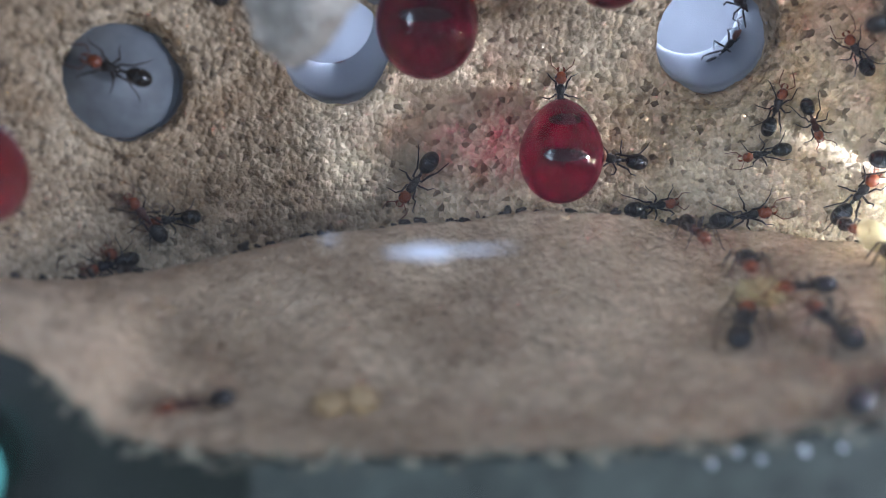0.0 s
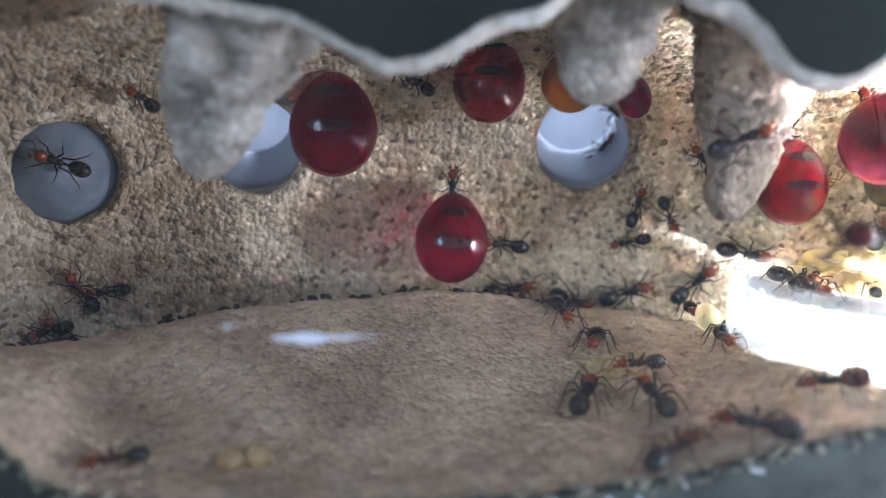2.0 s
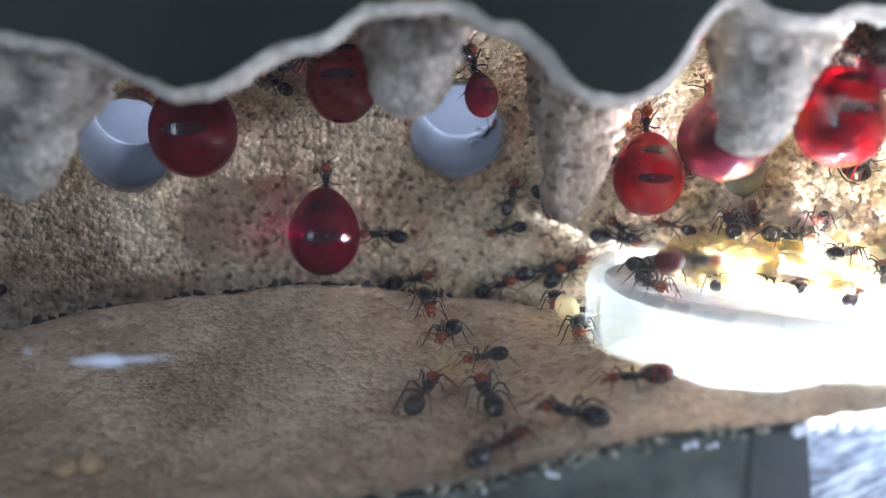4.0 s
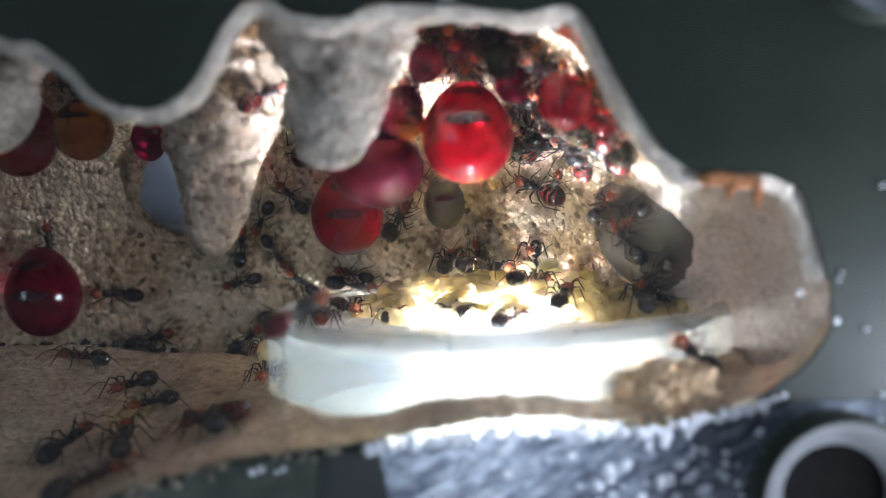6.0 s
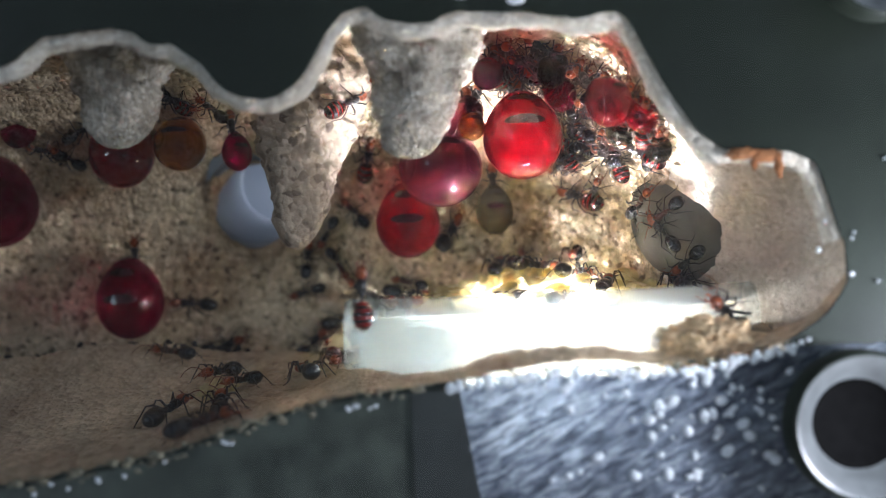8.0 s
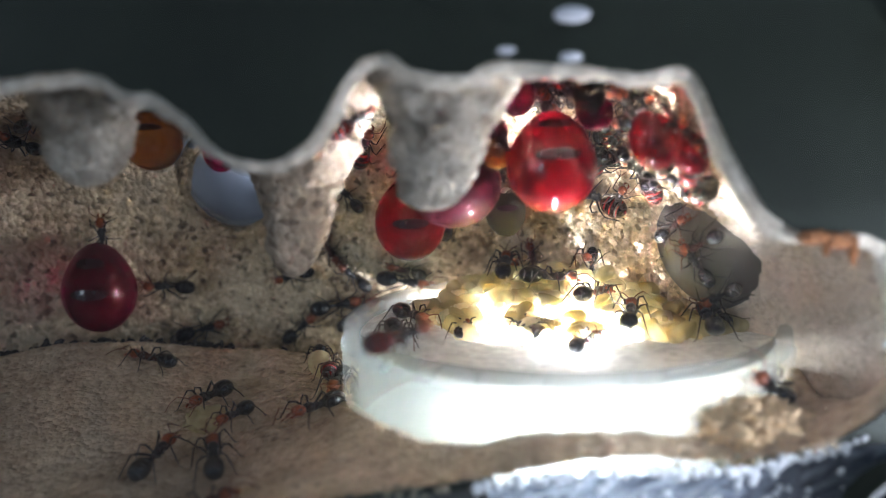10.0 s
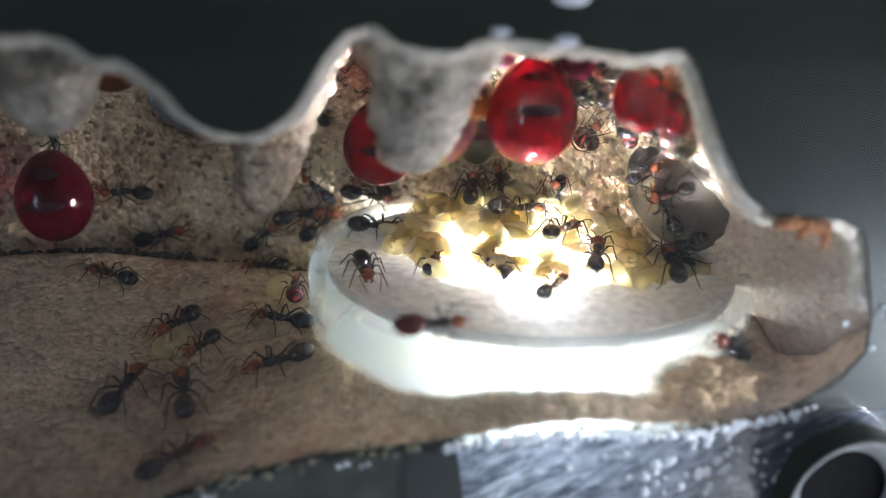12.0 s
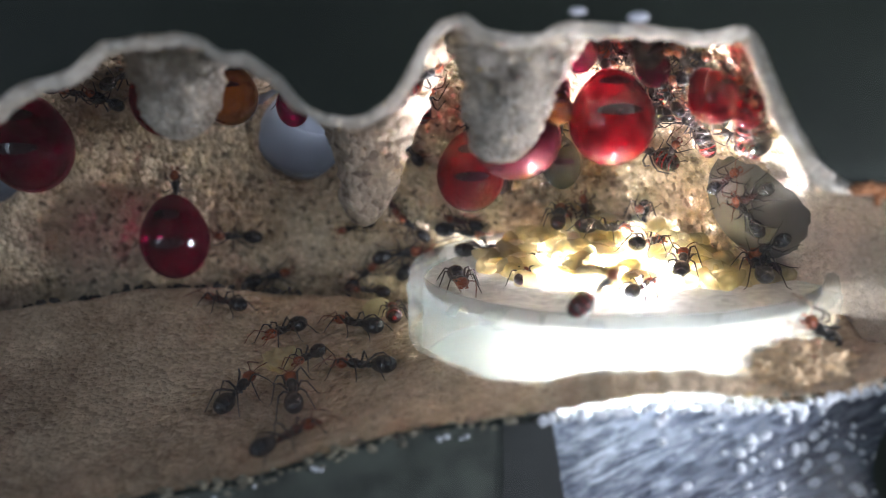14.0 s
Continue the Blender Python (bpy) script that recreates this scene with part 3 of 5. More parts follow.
# ---- stalactites under the ceiling ----
def stalactite(name_label, root, tip, r_root, r_tip, seed, flat=0.85, material=None):
    """A rounded, lumpy cone that hangs from root to tip."""
    root, tip = Vector(root), Vector(tip)
    bm = bmesh.new()
    rings, n, sides = [], 68, 84
    axis = (tip - root)
    for i in range(n):
        u = i / (n - 1)
        end = 1 - u
        r = r_tip + (r_root - r_tip) * end ** 1.15
        s = max(0.0, (u - 0.88) / 0.12)
        r *= math.sqrt(max(0.0004, 1 - s * s))
        c = root + axis * u
        ring = []
        for k in range(sides):
            a = 2 * math.pi * k / sides
            p = c + Vector((r * math.cos(a), r * flat * math.sin(a), 0))
            q = p + Vector((seed * 17.0, 0, 0))
            lump = 1 + 0.22 * rough_at(q.x, q.y, q.z, 6, 3) + 0.15 * rough_at(q.x * 0.6, q.y * 0.6, q.z * 1.5 + q.x * 0.5, 2.0, 3) * (1 - s) + 0.06 * rough_at(q.x, q.y, q.z, 1.2, 3) * (1 - s)
            p = c + (p - c) * lump
            p.y = max(p.y, 0.35 + 0.4 * max(0.0, p.z - 33))
            ring.append(bm.verts.new(p))
        rings.append(ring)
    for a, b in zip(rings, rings[1:]):
        for k in range(sides):
            bm.faces.new((a[k], a[(k + 1) % sides], b[(k + 1) % sides], b[k]))
    bm.faces.new(rings[-1])
    bmesh.ops.recalc_face_normals(bm, faces=bm.faces)
    return tagged(part("stalactite", bm, material or STAINED), name_label, "stalactite", "stalactites under the ceiling")


stalactite("broad pale gypsum stalactite with a blunt tip", (-64.5, 10.5, 39), (-68.2, 8, 18.0), 10.5, 2.1, 1)
stalactite("short whitish gypsum stalactite with a rounded end", (-33.0, 10.5, 41), (-34.2, 10.1, 25.8), 8.2, 2.3, 2)
stalactite("long sandy gypsum stalactite with a smooth whitish tip", (-14.5, 20.5, 42), (-17.6, 21.7, 14.8), 9.6, 2.1, 3, 0.8, SPECKLED)
stalactite("grey-white gypsum stalactite close behind the pane", (-1.2, 7.0, 40), (-3.4, 8.0, 23.0), 8.4, 2.7, 4)

# ---- tubes set into the wall ----
for (hx, hy, hz, r, yaw), long, rise, cap, of in zip(HOLES, (1.4, 16.0, 16.0, 2.4), (0, 16, 16, 4), (DULL_CAP, CAP, CAP, SOILED_CAP), ("dull grey", "whitish", "whitish", "soiled brownish")):
    bm = turned(bmesh.new(), [(r + 0.65, 0.5), (r + 0.55, 0.0), (r + 0.1, -0.3), (r - 0.25, -0.3), (r - 0.45, 0.0), (r - 0.5, 1), (r - 0.5, long), (r + 0.25, long), (r + 0.25, 1.2), (r + 0.65, 0.5)], 56, "y")
    t_ob = tagged(part("tube", bm, TUBE if cap is CAP else cap, None, at=place(hx, hy, hz, rise, 0, yaw) @ place(0, -1.6 if cap is SOILED_CAP else 2.0, 0)),
                  "short greyish frosted plastic tube set into the gypsum wall", "tube", "tubes in the back wall")
    if cap is not SOILED_CAP:
        edge = turned(bmesh.new(), [(r + 1.5, 1.5), (r + 0.9, 0.35), (r + 0.3, -0.1), (r - 0.25, 0.15), (r - 0.5, 0.9), (r - 0.45, 2.4)], 96, "y")
        for v in edge.verts:
            k = 1 + 0.055 * rough_at(v.co.x + hx, 0, v.co.z, 4.5, 2) + 0.03 * rough_at(v.co.x, v.co.y + hx, v.co.z, 1.1, 3)
            v.co.x, v.co.z, v.co.y = v.co.x * k, v.co.z * k, v.co.y + 0.3 * rough_at(v.co.x, 9, v.co.z, 2.0, 3)
        tagged(part("hole_edge", edge, SAND_WALL, None, at=place(hx, hy, hz, 0, 0, yaw) @ place(0, 0.5, 0)), kind="structure")
    if cap is SOILED_CAP:
        part("end_cap", turned(bmesh.new(), [(r + 3.4, 4.2), (r + 1.6, 1.5), (r + 0.3, -0.2), (r * 0.85, -1.3), (r * 0.6, -2.1), (r * 0.3, -2.5), (0.01, -2.6)], 48, "y"), cap, t_ob, of + " bulging cap")
        continue
    part("end_cap", turned(bmesh.new(), [(0.01, long - 1.2), (r - 0.65, long - 1.2), (r - 0.65, long - 0.2), (0.01, long - 0.2)], 40, "y"), cap, t_ob, of + " cap at the tube's end")

# ---- the dish on the floor ----
DISH_AT = (12.0, 28.0)
bm = turned(bmesh.new(), [(25.0, -4.0), (25.2, 0), (25.15, 5.6), (25.28, 5.9), (25.28, 6.3), (25.1, 6.5), (23.25, 6.5), (22.3, 6.05), (22.2, 5.6), (23.3, 5.4), (23.6, -4.0)], 128)
dish = tagged(part("water_dish", bm, DISH, None, at=place(DISH_AT[0], DISH_AT[1], 0)), "milky white round plastic dish sunk in the sandy floor", "dish")
part("rim", turned(bmesh.new(), [(25.05, 6.54), (24.95, 7.7), (24.75, 8.4), (24.2, 8.7), (23.6, 8.5), (23.3, 7.8), (23.3, 6.54)], 128), RIM, dish, "clear greyish upper rim")
part("base", turned(bmesh.new(), [(0.01, -4.3), (23.9, -4.3), (23.9, -3.9), (0.01, -3.9)], 64), BASE, dish, "white base under the screen")
verts, faces = [], []


def wire(a, b, w):
    """One wire of the screen: a thin square bar from a to b."""
    a, b = Vector(a), Vector(b)
    d = (b - a).normalized()
    u, v = d.cross(Vector((0, 0, 1))) * w, Vector((0, 0, w))
    k = len(verts)
    for p in (a, b):
        verts.extend([p + u + v, p - u + v, p - u - v, p + u - v])
    faces.extend([(k, k + 1, k + 5, k + 4), (k + 1, k + 2, k + 6, k + 5), (k + 2, k + 3, k + 7, k + 6), (k + 3, k, k + 4, k + 7)])


for k in range(-54, 55):
    c = k * 0.42
    h = math.sqrt(max(0, 23.1 ** 2 - c * c))
    wire((c, -h, 6.75), (c, h, 6.75), 0.088)
    wire((-h, c, 6.86), (h, c, 6.86), 0.088)
screen = new("mesh_screen", mesh_from("mesh_screen", verts, faces, STEEL, False))
screen.parent = dish
screen["label"] = "fine woven steel mesh screen"
# ---- larvae and pupae heaped on the screen ----
GRUBS = []
for curl, fat, mat in ((0.85, 0.76, GRUB), (0.45, 0.80, GRUB), (0.15, 0.92, COCOON)):
    bm = bmesh.new()
    n = 20
    pts, rad = [], []
    for i in range(n):
        u = i / (n - 1)
        a = (u - 0.5) * 2 * curl
        pts.append((2.0 * math.sin(a) / max(curl, 0.1), 2.0 * (math.cos(a) - 1) / max(curl, 0.1), fat))
        rad.append(max(0.05, fat * math.sqrt(max(0, 1 - (2 * u - 1) ** 2 * 0.98)) * (1 + 0.07 * math.sin(u * 58)) * (0.75 + 0.4 * u)))
    tube(bm, pts, rad, 14)
    me_ob = part("larva", bm, mat)
    me_ob.scale = (1.28, 1.28, 1.28)
    GRUBS.append(me_ob)
rng = random.Random(5)
count = 0
labels = ("curled yellowish ant larva lying in the heap", "plump yellow ant larva lying in the heap", "cream-coloured ant pupa lying in the heap")
for k in range(560):
    x, y = rng.uniform(-4, 36), rng.uniform(16, 50)
    if ((x - 15.5) / 19) ** 2 + ((y - 34) / 15.5) ** 2 > 1 or math.hypot(x - DISH_AT[0], y - DISH_AT[1]) > 22:
        continue
    heap = max(0, 1 - (((x - 15.5) / 20) ** 2 + ((y - 40) / 17) ** 2))
    z = 6.5 + rng.random() * 4.2 * heap
    kind = rng.choice((0, 0, 0, 1, 1, 1, 2))
    m = place(x, y, z, rng.uniform(-25, 25), rng.uniform(-25, 25), rng.uniform(0, 360))
    if GRUBS[kind].get("label"):
        copy_thing(GRUBS[kind], m)
    else:
        tagged(GRUBS[kind], labels[kind], "larva", "larvae heaped on the dish").matrix_basis = m @ Matrix.Scale(1.28, 4)
    count += 1

# ---- dark crumbs along the groove behind the floor ----
verts, faces = [], []
rng = random.Random(23)
ico = bmesh.new()
bmesh.ops.create_icosphere(ico, subdivisions=1, radius=1)
ico_v, ico_f = [v.co.copy() for v in ico.verts], [[v.index for v in f.verts] for f in ico.faces]
ico.free()
for k in range(950):
    x = rng.triangular(-100, -12, -70) if k < 760 else rng.uniform(-40, -8)
    deep = float(EASED[2][round((x + 130) * 10)])
    y = deep - rng.triangular(-1.5, 8, 1.0)
    r = rng.uniform(0.15, 0.65)
    c = Vector((x, y, floor_height(x, y) + r * 0.6 + 0.2))
    spin = Euler((rng.uniform(0, 6), rng.uniform(0, 6), 0)).to_matrix()
    base = len(verts)
    verts += [c + spin @ Vector((v.x * r * 1.5, v.y * r * rng.uniform(0.6, 1.1), v.z * r * 0.7)) for v in ico_v]
    faces += [[base + i for i in f] for f in ico_f]
tagged(new("crumbs", mesh_from("crumbs", verts, faces, CRUMB, False)), "dark crumbs of soil and refuse in the groove", "crumbs", kind="stuff")

# ---- a fringe of soil grains and dried film along the lower edge of the opening ----
verts, faces = [], []
for k in range(470):
    x = rng.uniform(-84, -1) if k < 440 else rng.uniform(0, 33)
    low = float(np.interp(x, xs0, low0))
    r = rng.triangular(0.10, 0.48, 0.16)
    c = Vector((x, rng.uniform(-0.75, 0.5), low - rng.triangular(-0.25, 1.3, 0.0)))
    base = len(verts)
    verts += [c + Vector((v.x * r * 1.4, v.y * r * 0.8, v.z * r * rng.uniform(0.7, 1.2))) for v in ico_v]
    faces += [[base + i for i in f] for f in ico_f]
tagged(new("soil_fringe", mesh_from("soil_fringe", verts, faces, FRINGE)), "olive and tan soil grains along the opening's edge", "soil", kind="stuff")

# ---- the front sheet's fittings ----
bm = bmesh.new()
verts, faces = [], []
for i in range(200):
    for j in range(120):
        u, v = i / 199, j / 119
        x = 0.2 + u * 41.0
        lip = min(3.4, float(np.interp(x, xs0, low0))) - 0.7 - 0.3 * abs(rough_at(x, 0, 5, 2))
        z = lip + (-22.6 - lip) * v
        crease = abs(rough_at(x * 0.22, 0, z - x * 0.30, 0.9, 4))
        verts.append((x, -0.56 - 0.34 * max(0.0, 0.7 - crease) * (0.6 + 0.8 * abs(rough_at(x, 4, z, 5, 2))), z))
faces = [(i * 120 + j, i * 120 + j + 1, (i + 1) * 120 + j + 1, (i + 1) * 120 + j) for i in range(199) for j in range(119)]
# dark slanted band, added as a strip over the gap beside the film
bm = bmesh.new()
outline = ((-4.2, 0.0), (0.3, 0.2), (4.8, -30.0), (-4.2, -30.0))
front, rear = ([bm.verts.new((x, y, z)) for x, z in outline] for y in (-0.80, -0.60))
bm.faces.new(front)
bm.faces.new(rear[::-1])
for k in range(4):
    bm.faces.new((front[k], rear[k], rear[(k + 1) % 4], front[(k + 1) % 4]))
bmesh.ops.recalc_face_normals(bm, faces=bm.faces)
tagged(part("dark_strip", bm, STRIP, None, smooth=False), "narrow matt black band on the front sheet", "tape")
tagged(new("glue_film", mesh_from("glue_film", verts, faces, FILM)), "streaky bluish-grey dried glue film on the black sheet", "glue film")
verts, faces = [], []
for i in range(80):
    for j in range(20):
        u, v = i / 79, j / 19
        x = -70 + u * 66
        z = float(curve_of(FRONT_LOW, x)) - 0.3 - 0.5 * abs(rough_at(x, 3, 0, 3)) - v * 18
        verts.append((x, -0.52 - 0.06 * abs(rough_at(x * 0.2, 0, z, 0.8, 3)), z))
faces = [(i * 20 + j, i * 20 + j + 1, (i + 1) * 20 + j + 1, (i + 1) * 20 + j) for i in range(79) for j in range(19)]
tagged(new("algae_film", mesh_from("algae_film", verts, faces, GREEN_SMEAR)), "dull dark green film on the black front sheet", "film")
bead = None
rng = random.Random(11)
for k in range(190):
    if k < 64:
        x = -0.5 + k * 0.53 + rng.uniform(-0.3, 0.3)
        z, r = float(curve_of(FRONT_LOW, x)) - 0.55 + rng.uniform(-0.45, 0.25), rng.uniform(0.20, 0.52)
    elif k < 78:
        x = rng.uniform(-40, -4)
        z, r = float(curve_of(FRONT_LOW, x)) - 0.9 + rng.uniform(-0.5, 0.3), rng.uniform(0.15, 0.3)
    else:
        x = rng.triangular(3, 34, 25)
        z, r = float(curve_of(FRONT_LOW, x)) - rng.uniform(0.8, 11), rng.uniform(0.22, 0.55)
    if k >= 138:
        x, z, r = rng.triangular(10, 34, 30), rng.uniform(-15, 0.5), rng.uniform(0.10, 0.34)
    elif k >= 124:
        x, z, r = rng.uniform(33, 46), rng.uniform(-4, 20), rng.uniform(0.12, 0.3)
    inside = 0.8 < x < 30.8
    m = place(x, -0.72 if inside else -0.7, z, rng.uniform(-20, 20), rng.uniform(0, 360), 0) @ Matrix.Diagonal((r, 0.32 if inside else 0.25, r * rng.uniform(1.0, 1.5), 1))
    if bead is None:
        bm = bmesh.new()
        ball(bm, (0, 0, 0), (1, 1, 1), 2)
        bead = tagged(part("glue_bead", bm, BEAD), "whitish glossy bead of dried glue on the front sheet", "bead", "glue beads along the opening")
        bead.matrix_basis = m
    else:
        copy_thing(bead, Matrix.Identity(4)).matrix_basis = m


def collar(x, z, r, bore, label, deep=2.1):
    bm = turned(bmesh.new(), [(r, -2.5), (r, -4.6), (r - 0.15, -4.9), (r - 0.45, -5.0)], 56, "y")
    ob = tagged(part("screw_collar", bm, BLACK_SHEET, None, at=place(x, 0.0, z)), label, "screw collar", "collars of the front screws")
    part("chamfer", turned(bmesh.new(), [(r - 0.45, -5.0), (r - 0.8, -4.9), (bore + 0.2, -4.8 + deep), (bore, -4.7 + deep)], 56, "y"), COLLAR, ob, "pale sloping inner face")
    # the bore is shallow; the shade of a deep hole is its black colour
    part("bore", turned(bmesh.new(), [(bore, -4.72 + deep), (bore - 0.05, -4.62 + deep), (0.01, -4.62 + deep)], 40, "y"), HOLE_SHADE, ob, "screw hole, its dark depth painted black")
    return ob


collar(36.2, -4.4, 6.8, 4.1, "pale grey plastic collar around a screw hole, its dark depth painted black")
collar(40.5, 38.0, 5.8, 3.0, "pale grey plastic collar around a screw hole, its dark depth painted black", 0.5)
# stands in for a third screw collar; its teal reflection is the base colour
bm = turned(bmesh.new(), [(0.01, -7), (2.6, -7), (3.6, -6.4), (3.9, -5.4), (3.9, -4.5)], 40, "y")
tagged(part("plug", bm, TEAL, None, at=place(-89.5, 2.0, -8.2)), "rounded stand-in for a screw collar, its teal reflection as colour", "plug")
for x, z, wide, tall in ((7.3, 39.1, 1.45, 0.65), (7.2, 35.9, 0.9, 0.42), (2.2, 36.5, 0.75, 0.3)):
    bm = bmesh.new()
    ball(bm, (0, 0, 0), (wide, 0.25, tall), 3)
    tagged(part("water_drop", bm, BEAD, None, at=place(x, -2.45, z)), "flat pale blue drop of water on the pane", "drop")
# a reflection in the pane, modelled as flat white ovals stuck on it
bm = bmesh.new()
for dx, dz, wide, tall in ((0, 0, 1.5, 0.5), (1.9, 0.15, 2.0, 0.16), (-1.2, -0.05, 1.6, 0.25), (3.9, 0.3, 1.6, 0.08), (-6.2, 0.75, 0.45, 0.14)):
    ball(bm, (dx, 0, dz), (wide, 0.07, tall), 4)
tagged(part("water_streak", bm, BEAD, None, at=place(-58.0, -2.45, 6.6)), "bluish-white reflection on the pane, modelled as flat white ovals", "drop")
for x, z, wide, tall in ((28.0, 20.9, 1.5, 0.5), (30.2, 20.6, 1.3, 0.55), (31.3, 19.8, 0.35, 1.1), (29.0, 20.1, 0.3, 0.7)):
    bm = bmesh.new()
    ball(bm, (0, 0, 0), (wide, 0.42, tall), 5, lambda u: 1 + 0.45 * noise.fractal(u * 2.6 + Vector((x, 0, z)), 1, 2, 4))
    tagged(part("rust_stain", bm, RUST, None, at=place(x, -0.55, z)), "orange-brown crust dried onto the gypsum lip", "stain", "crusts on the lip")
bm = bmesh.new()
ball(bm, (0, 0, 0), (5.0, 3.2, 2.7), 6, lambda u: 1 + 0.26 * noise.fractal(u * 2.2, 1, 2, 3) + 0.20 * noise.fractal(u * 7, 1, 2, 5) + 0.10 * abs(noise.fractal(u * 26, 1, 2, 2)))
tagged(part("sand_clump", bm, LUMP, None, at=place(25.0, 4.4, 2.6)), "brown crumbly clump of sand beside the dish", "clump")
bm = bmesh.new()
ball(bm, (-1.0, 0, -0.1), (1.4, 1.3, 1.0), 4, lambda u: 1 + 0.2 * noise.fractal(u * 2.2, 1, 2, 3))
ball(bm, (1.2, 0.2, 0.1), (1.3, 1.2, 1.2), 4, lambda u: 1 + 0.2 * noise.fractal(u * 2.6, 1, 2, 3))
tagged(part("food_crumb", bm, TAN, None, at=place(-64.6, 8.0, floor_height(-64.6, 8.0) + 0.5)), "tan crumb of food on the sandy floor", "crumb")
bm = bmesh.new()
ball(bm, (0, 0, 0), (1.3, 0.8, 2.0), 4, lambda u: 1 + 0.3 * noise.fractal(u * 2.5, 1, 2, 3))
tagged(part("food_crumb", bm, TAN, None, at=place(-85.6, 36.3, 25.0, 0, 35, 30)), "yellow crumb of food stuck above a tube", "crumb")


# ---- ants ----
def ant_limbs(root, rng, mat, spread=1.0, feet=0.0):
    """Six jointed legs and two elbowed feelers."""
    for side in (-1, 1):
        for k, (ya, yk, yf) in enumerate(((1.5, 2.6, 3.6), (0.9, 0.6, 0.3), (0.4, -1.2, -2.9))):
            j = [rng.uniform(-0.35, 0.35) for _ in range(4)]
            out = (0.95, 1.3, 1.05)[k] * spread
            pts = [(side * 0.30, ya, 1.0), (side * 0.55, ya, 1.05), (side * out * 0.75, yk * 0.7 + ya * 0.3, 1.9 + 0.4 * j[3]), (side * (out + 0.2), yk + j[0], 1.95 + 0.4 * j[3]),
                   (side * (out + 0.75), yf * 0.75 + yk * 0.25 + j[1], 0.55), (side * (out + 0.9), yf * 0.85 + yk * 0.15 + j[1], 0.2 + feet), (side * (out + 1.25), yf + j[1], 0.03 + feet)]
            part("leg", tube(bmesh.new(), pts, (0.11, 0.12, 0.12, 0.085, 0.06, 0.045, 0.03)), mat, root)
    for side in (-1, 1):
        j = rng.uniform(-0.4, 0.4)
        pts = [(side * 0.28, 3.35, 1.5), (side * 0.7, 3.75, 1.75), (side * (1.15 + 0.2 * j), 4.1, 1.8), (side * (1.2 + j), 4.8, 1.35), (side * (1.05 + 1.5 * j), 5.6, 0.7)]
        part("antenna", tube(bmesh.new(), pts, (0.06, 0.06, 0.065, 0.06, 0.05)), RED_LIMB, root)


def ant_front(root, head_mat, body_mat):
    bm = bmesh.new()
    ball(bm, (0, 2.80, 1.25), (0.68, 0.82, 0.56), 3, lambda u: 1 - 0.16 * max(0, u.y) + 0.05 * abs(u.x) * (u.y < 0))
    for side in (-1, 1):
        tube(bm, [(side * 0.34, 3.45, 1.05), (side * 0.36, 3.8, 0.95), (side * 0.08, 4.05, 0.9)], (0.15, 0.13, 0.04), 6)
    head = part("head", bm, head_mat, root, "rusty red head")
    for side in (-1, 1):
        bm = bmesh.new()
        ball(bm, (side * 0.55, 2.85, 1.46), (0.13, 0.2, 0.16), 2)
        part("eye", bm, BODY, head)
    bm = bmesh.new()
    ball(bm, (0, 1.45, 1.22), (0.52, 0.72, 0.5), 3)
    ball(bm, (0, 0.65, 1.12), (0.40, 0.62, 0.42), 3)
    tube(bm, [(0, 1.8, 1.25), (0, 2.3, 1.25)], (0.25, 0.22), 8)
    part("thorax", bm, body_mat, root)
    bm = bmesh.new()
    ball(bm, (0, -0.12, 1.12), (0.2, 0.24, 0.42), 2)
    tube(bm, [(0, 0.2, 0.95), (0, -0.55, 0.95)], (0.15, 0.15), 8)
    part("petiole", bm, body_mat, root)


def worker(seed, gaster_mat, body_mat, head_mat, label, fat=1.0, droop=0.0):
    rng = random.Random(seed)
    root = new("worker_ant")
    root.empty_display_size = 0.002
    ant_front(root, head_mat, body_mat)
    bm = bmesh.new()
    ball(bm, (0, -1.85 - 0.3 * (fat - 1), 1.15 + 0.25 * (fat - 1) + droop), (0.95 * fat, 1.42 * fat, 0.9 * fat), 4, lambda u: 1 - 0.10 * max(0, -u.y) * abs(u.y))
    part("gaster", bm, gaster_mat, root)
    ant_limbs(root, rng, LIMB)
    return tagged(root, label, "ant", "ants of the colony")


def replete(seed, honey, label, big, long, head_mat=None, lift=0.8):
    """A storage ant: its abdomen is a taut ball of honey that hangs below the small body."""
    rng = random.Random(seed)
    root = new("replete_ant")
    root.empty_display_size = 0.002
    ant_front(root, head_mat or HEAD, BODY)
    c = Vector((0, -0.6 - long, lift * big))
    bm = bmesh.new()
    ball(bm, c, (big, long, big), 5, lambda u: 1 + 0.20 * max(0, u.y) ** 5)
    sac = part("gaster", bm, honey, root, "taut translucent honey-filled abdomen")
    for y, wide, tall in ((0.74, 0.55, 0.09), (0.08, 0.52, 0.125)):
        verts, faces = [], []
        for i in range(13):
            for j in range(5):
                a, b = (i / 12 - 0.5) * 2 * wide, y + (j / 4 - 0.5) * 2 * tall * math.sqrt(max(0.0, 1 - (i / 6 - 1) ** 2 * 0.96))
                rr = math.sqrt(max(0, 1 - b * b))
                grow = 1.012 + 0.20 * max(0, b) ** 5
                verts.append((c.x + big * grow * rr * math.sin(a), c.y + long * grow * b, c.z + big * grow * rr * math.cos(a)))
        faces = [(i * 5 + j, i * 5 + j + 1, (i + 1) * 5 + j + 1, (i + 1) * 5 + j) for i in range(12) for j in range(4)]
        plate = new("plate", mesh_from("plate", verts, faces, PLATE))
        plate.parent = sac
        plate["label"] = "small dark body plate"
    ant_limbs(root, rng, LIMB, 0.9)
    return tagged(root, label, "ant", "honey-filled storage ants")


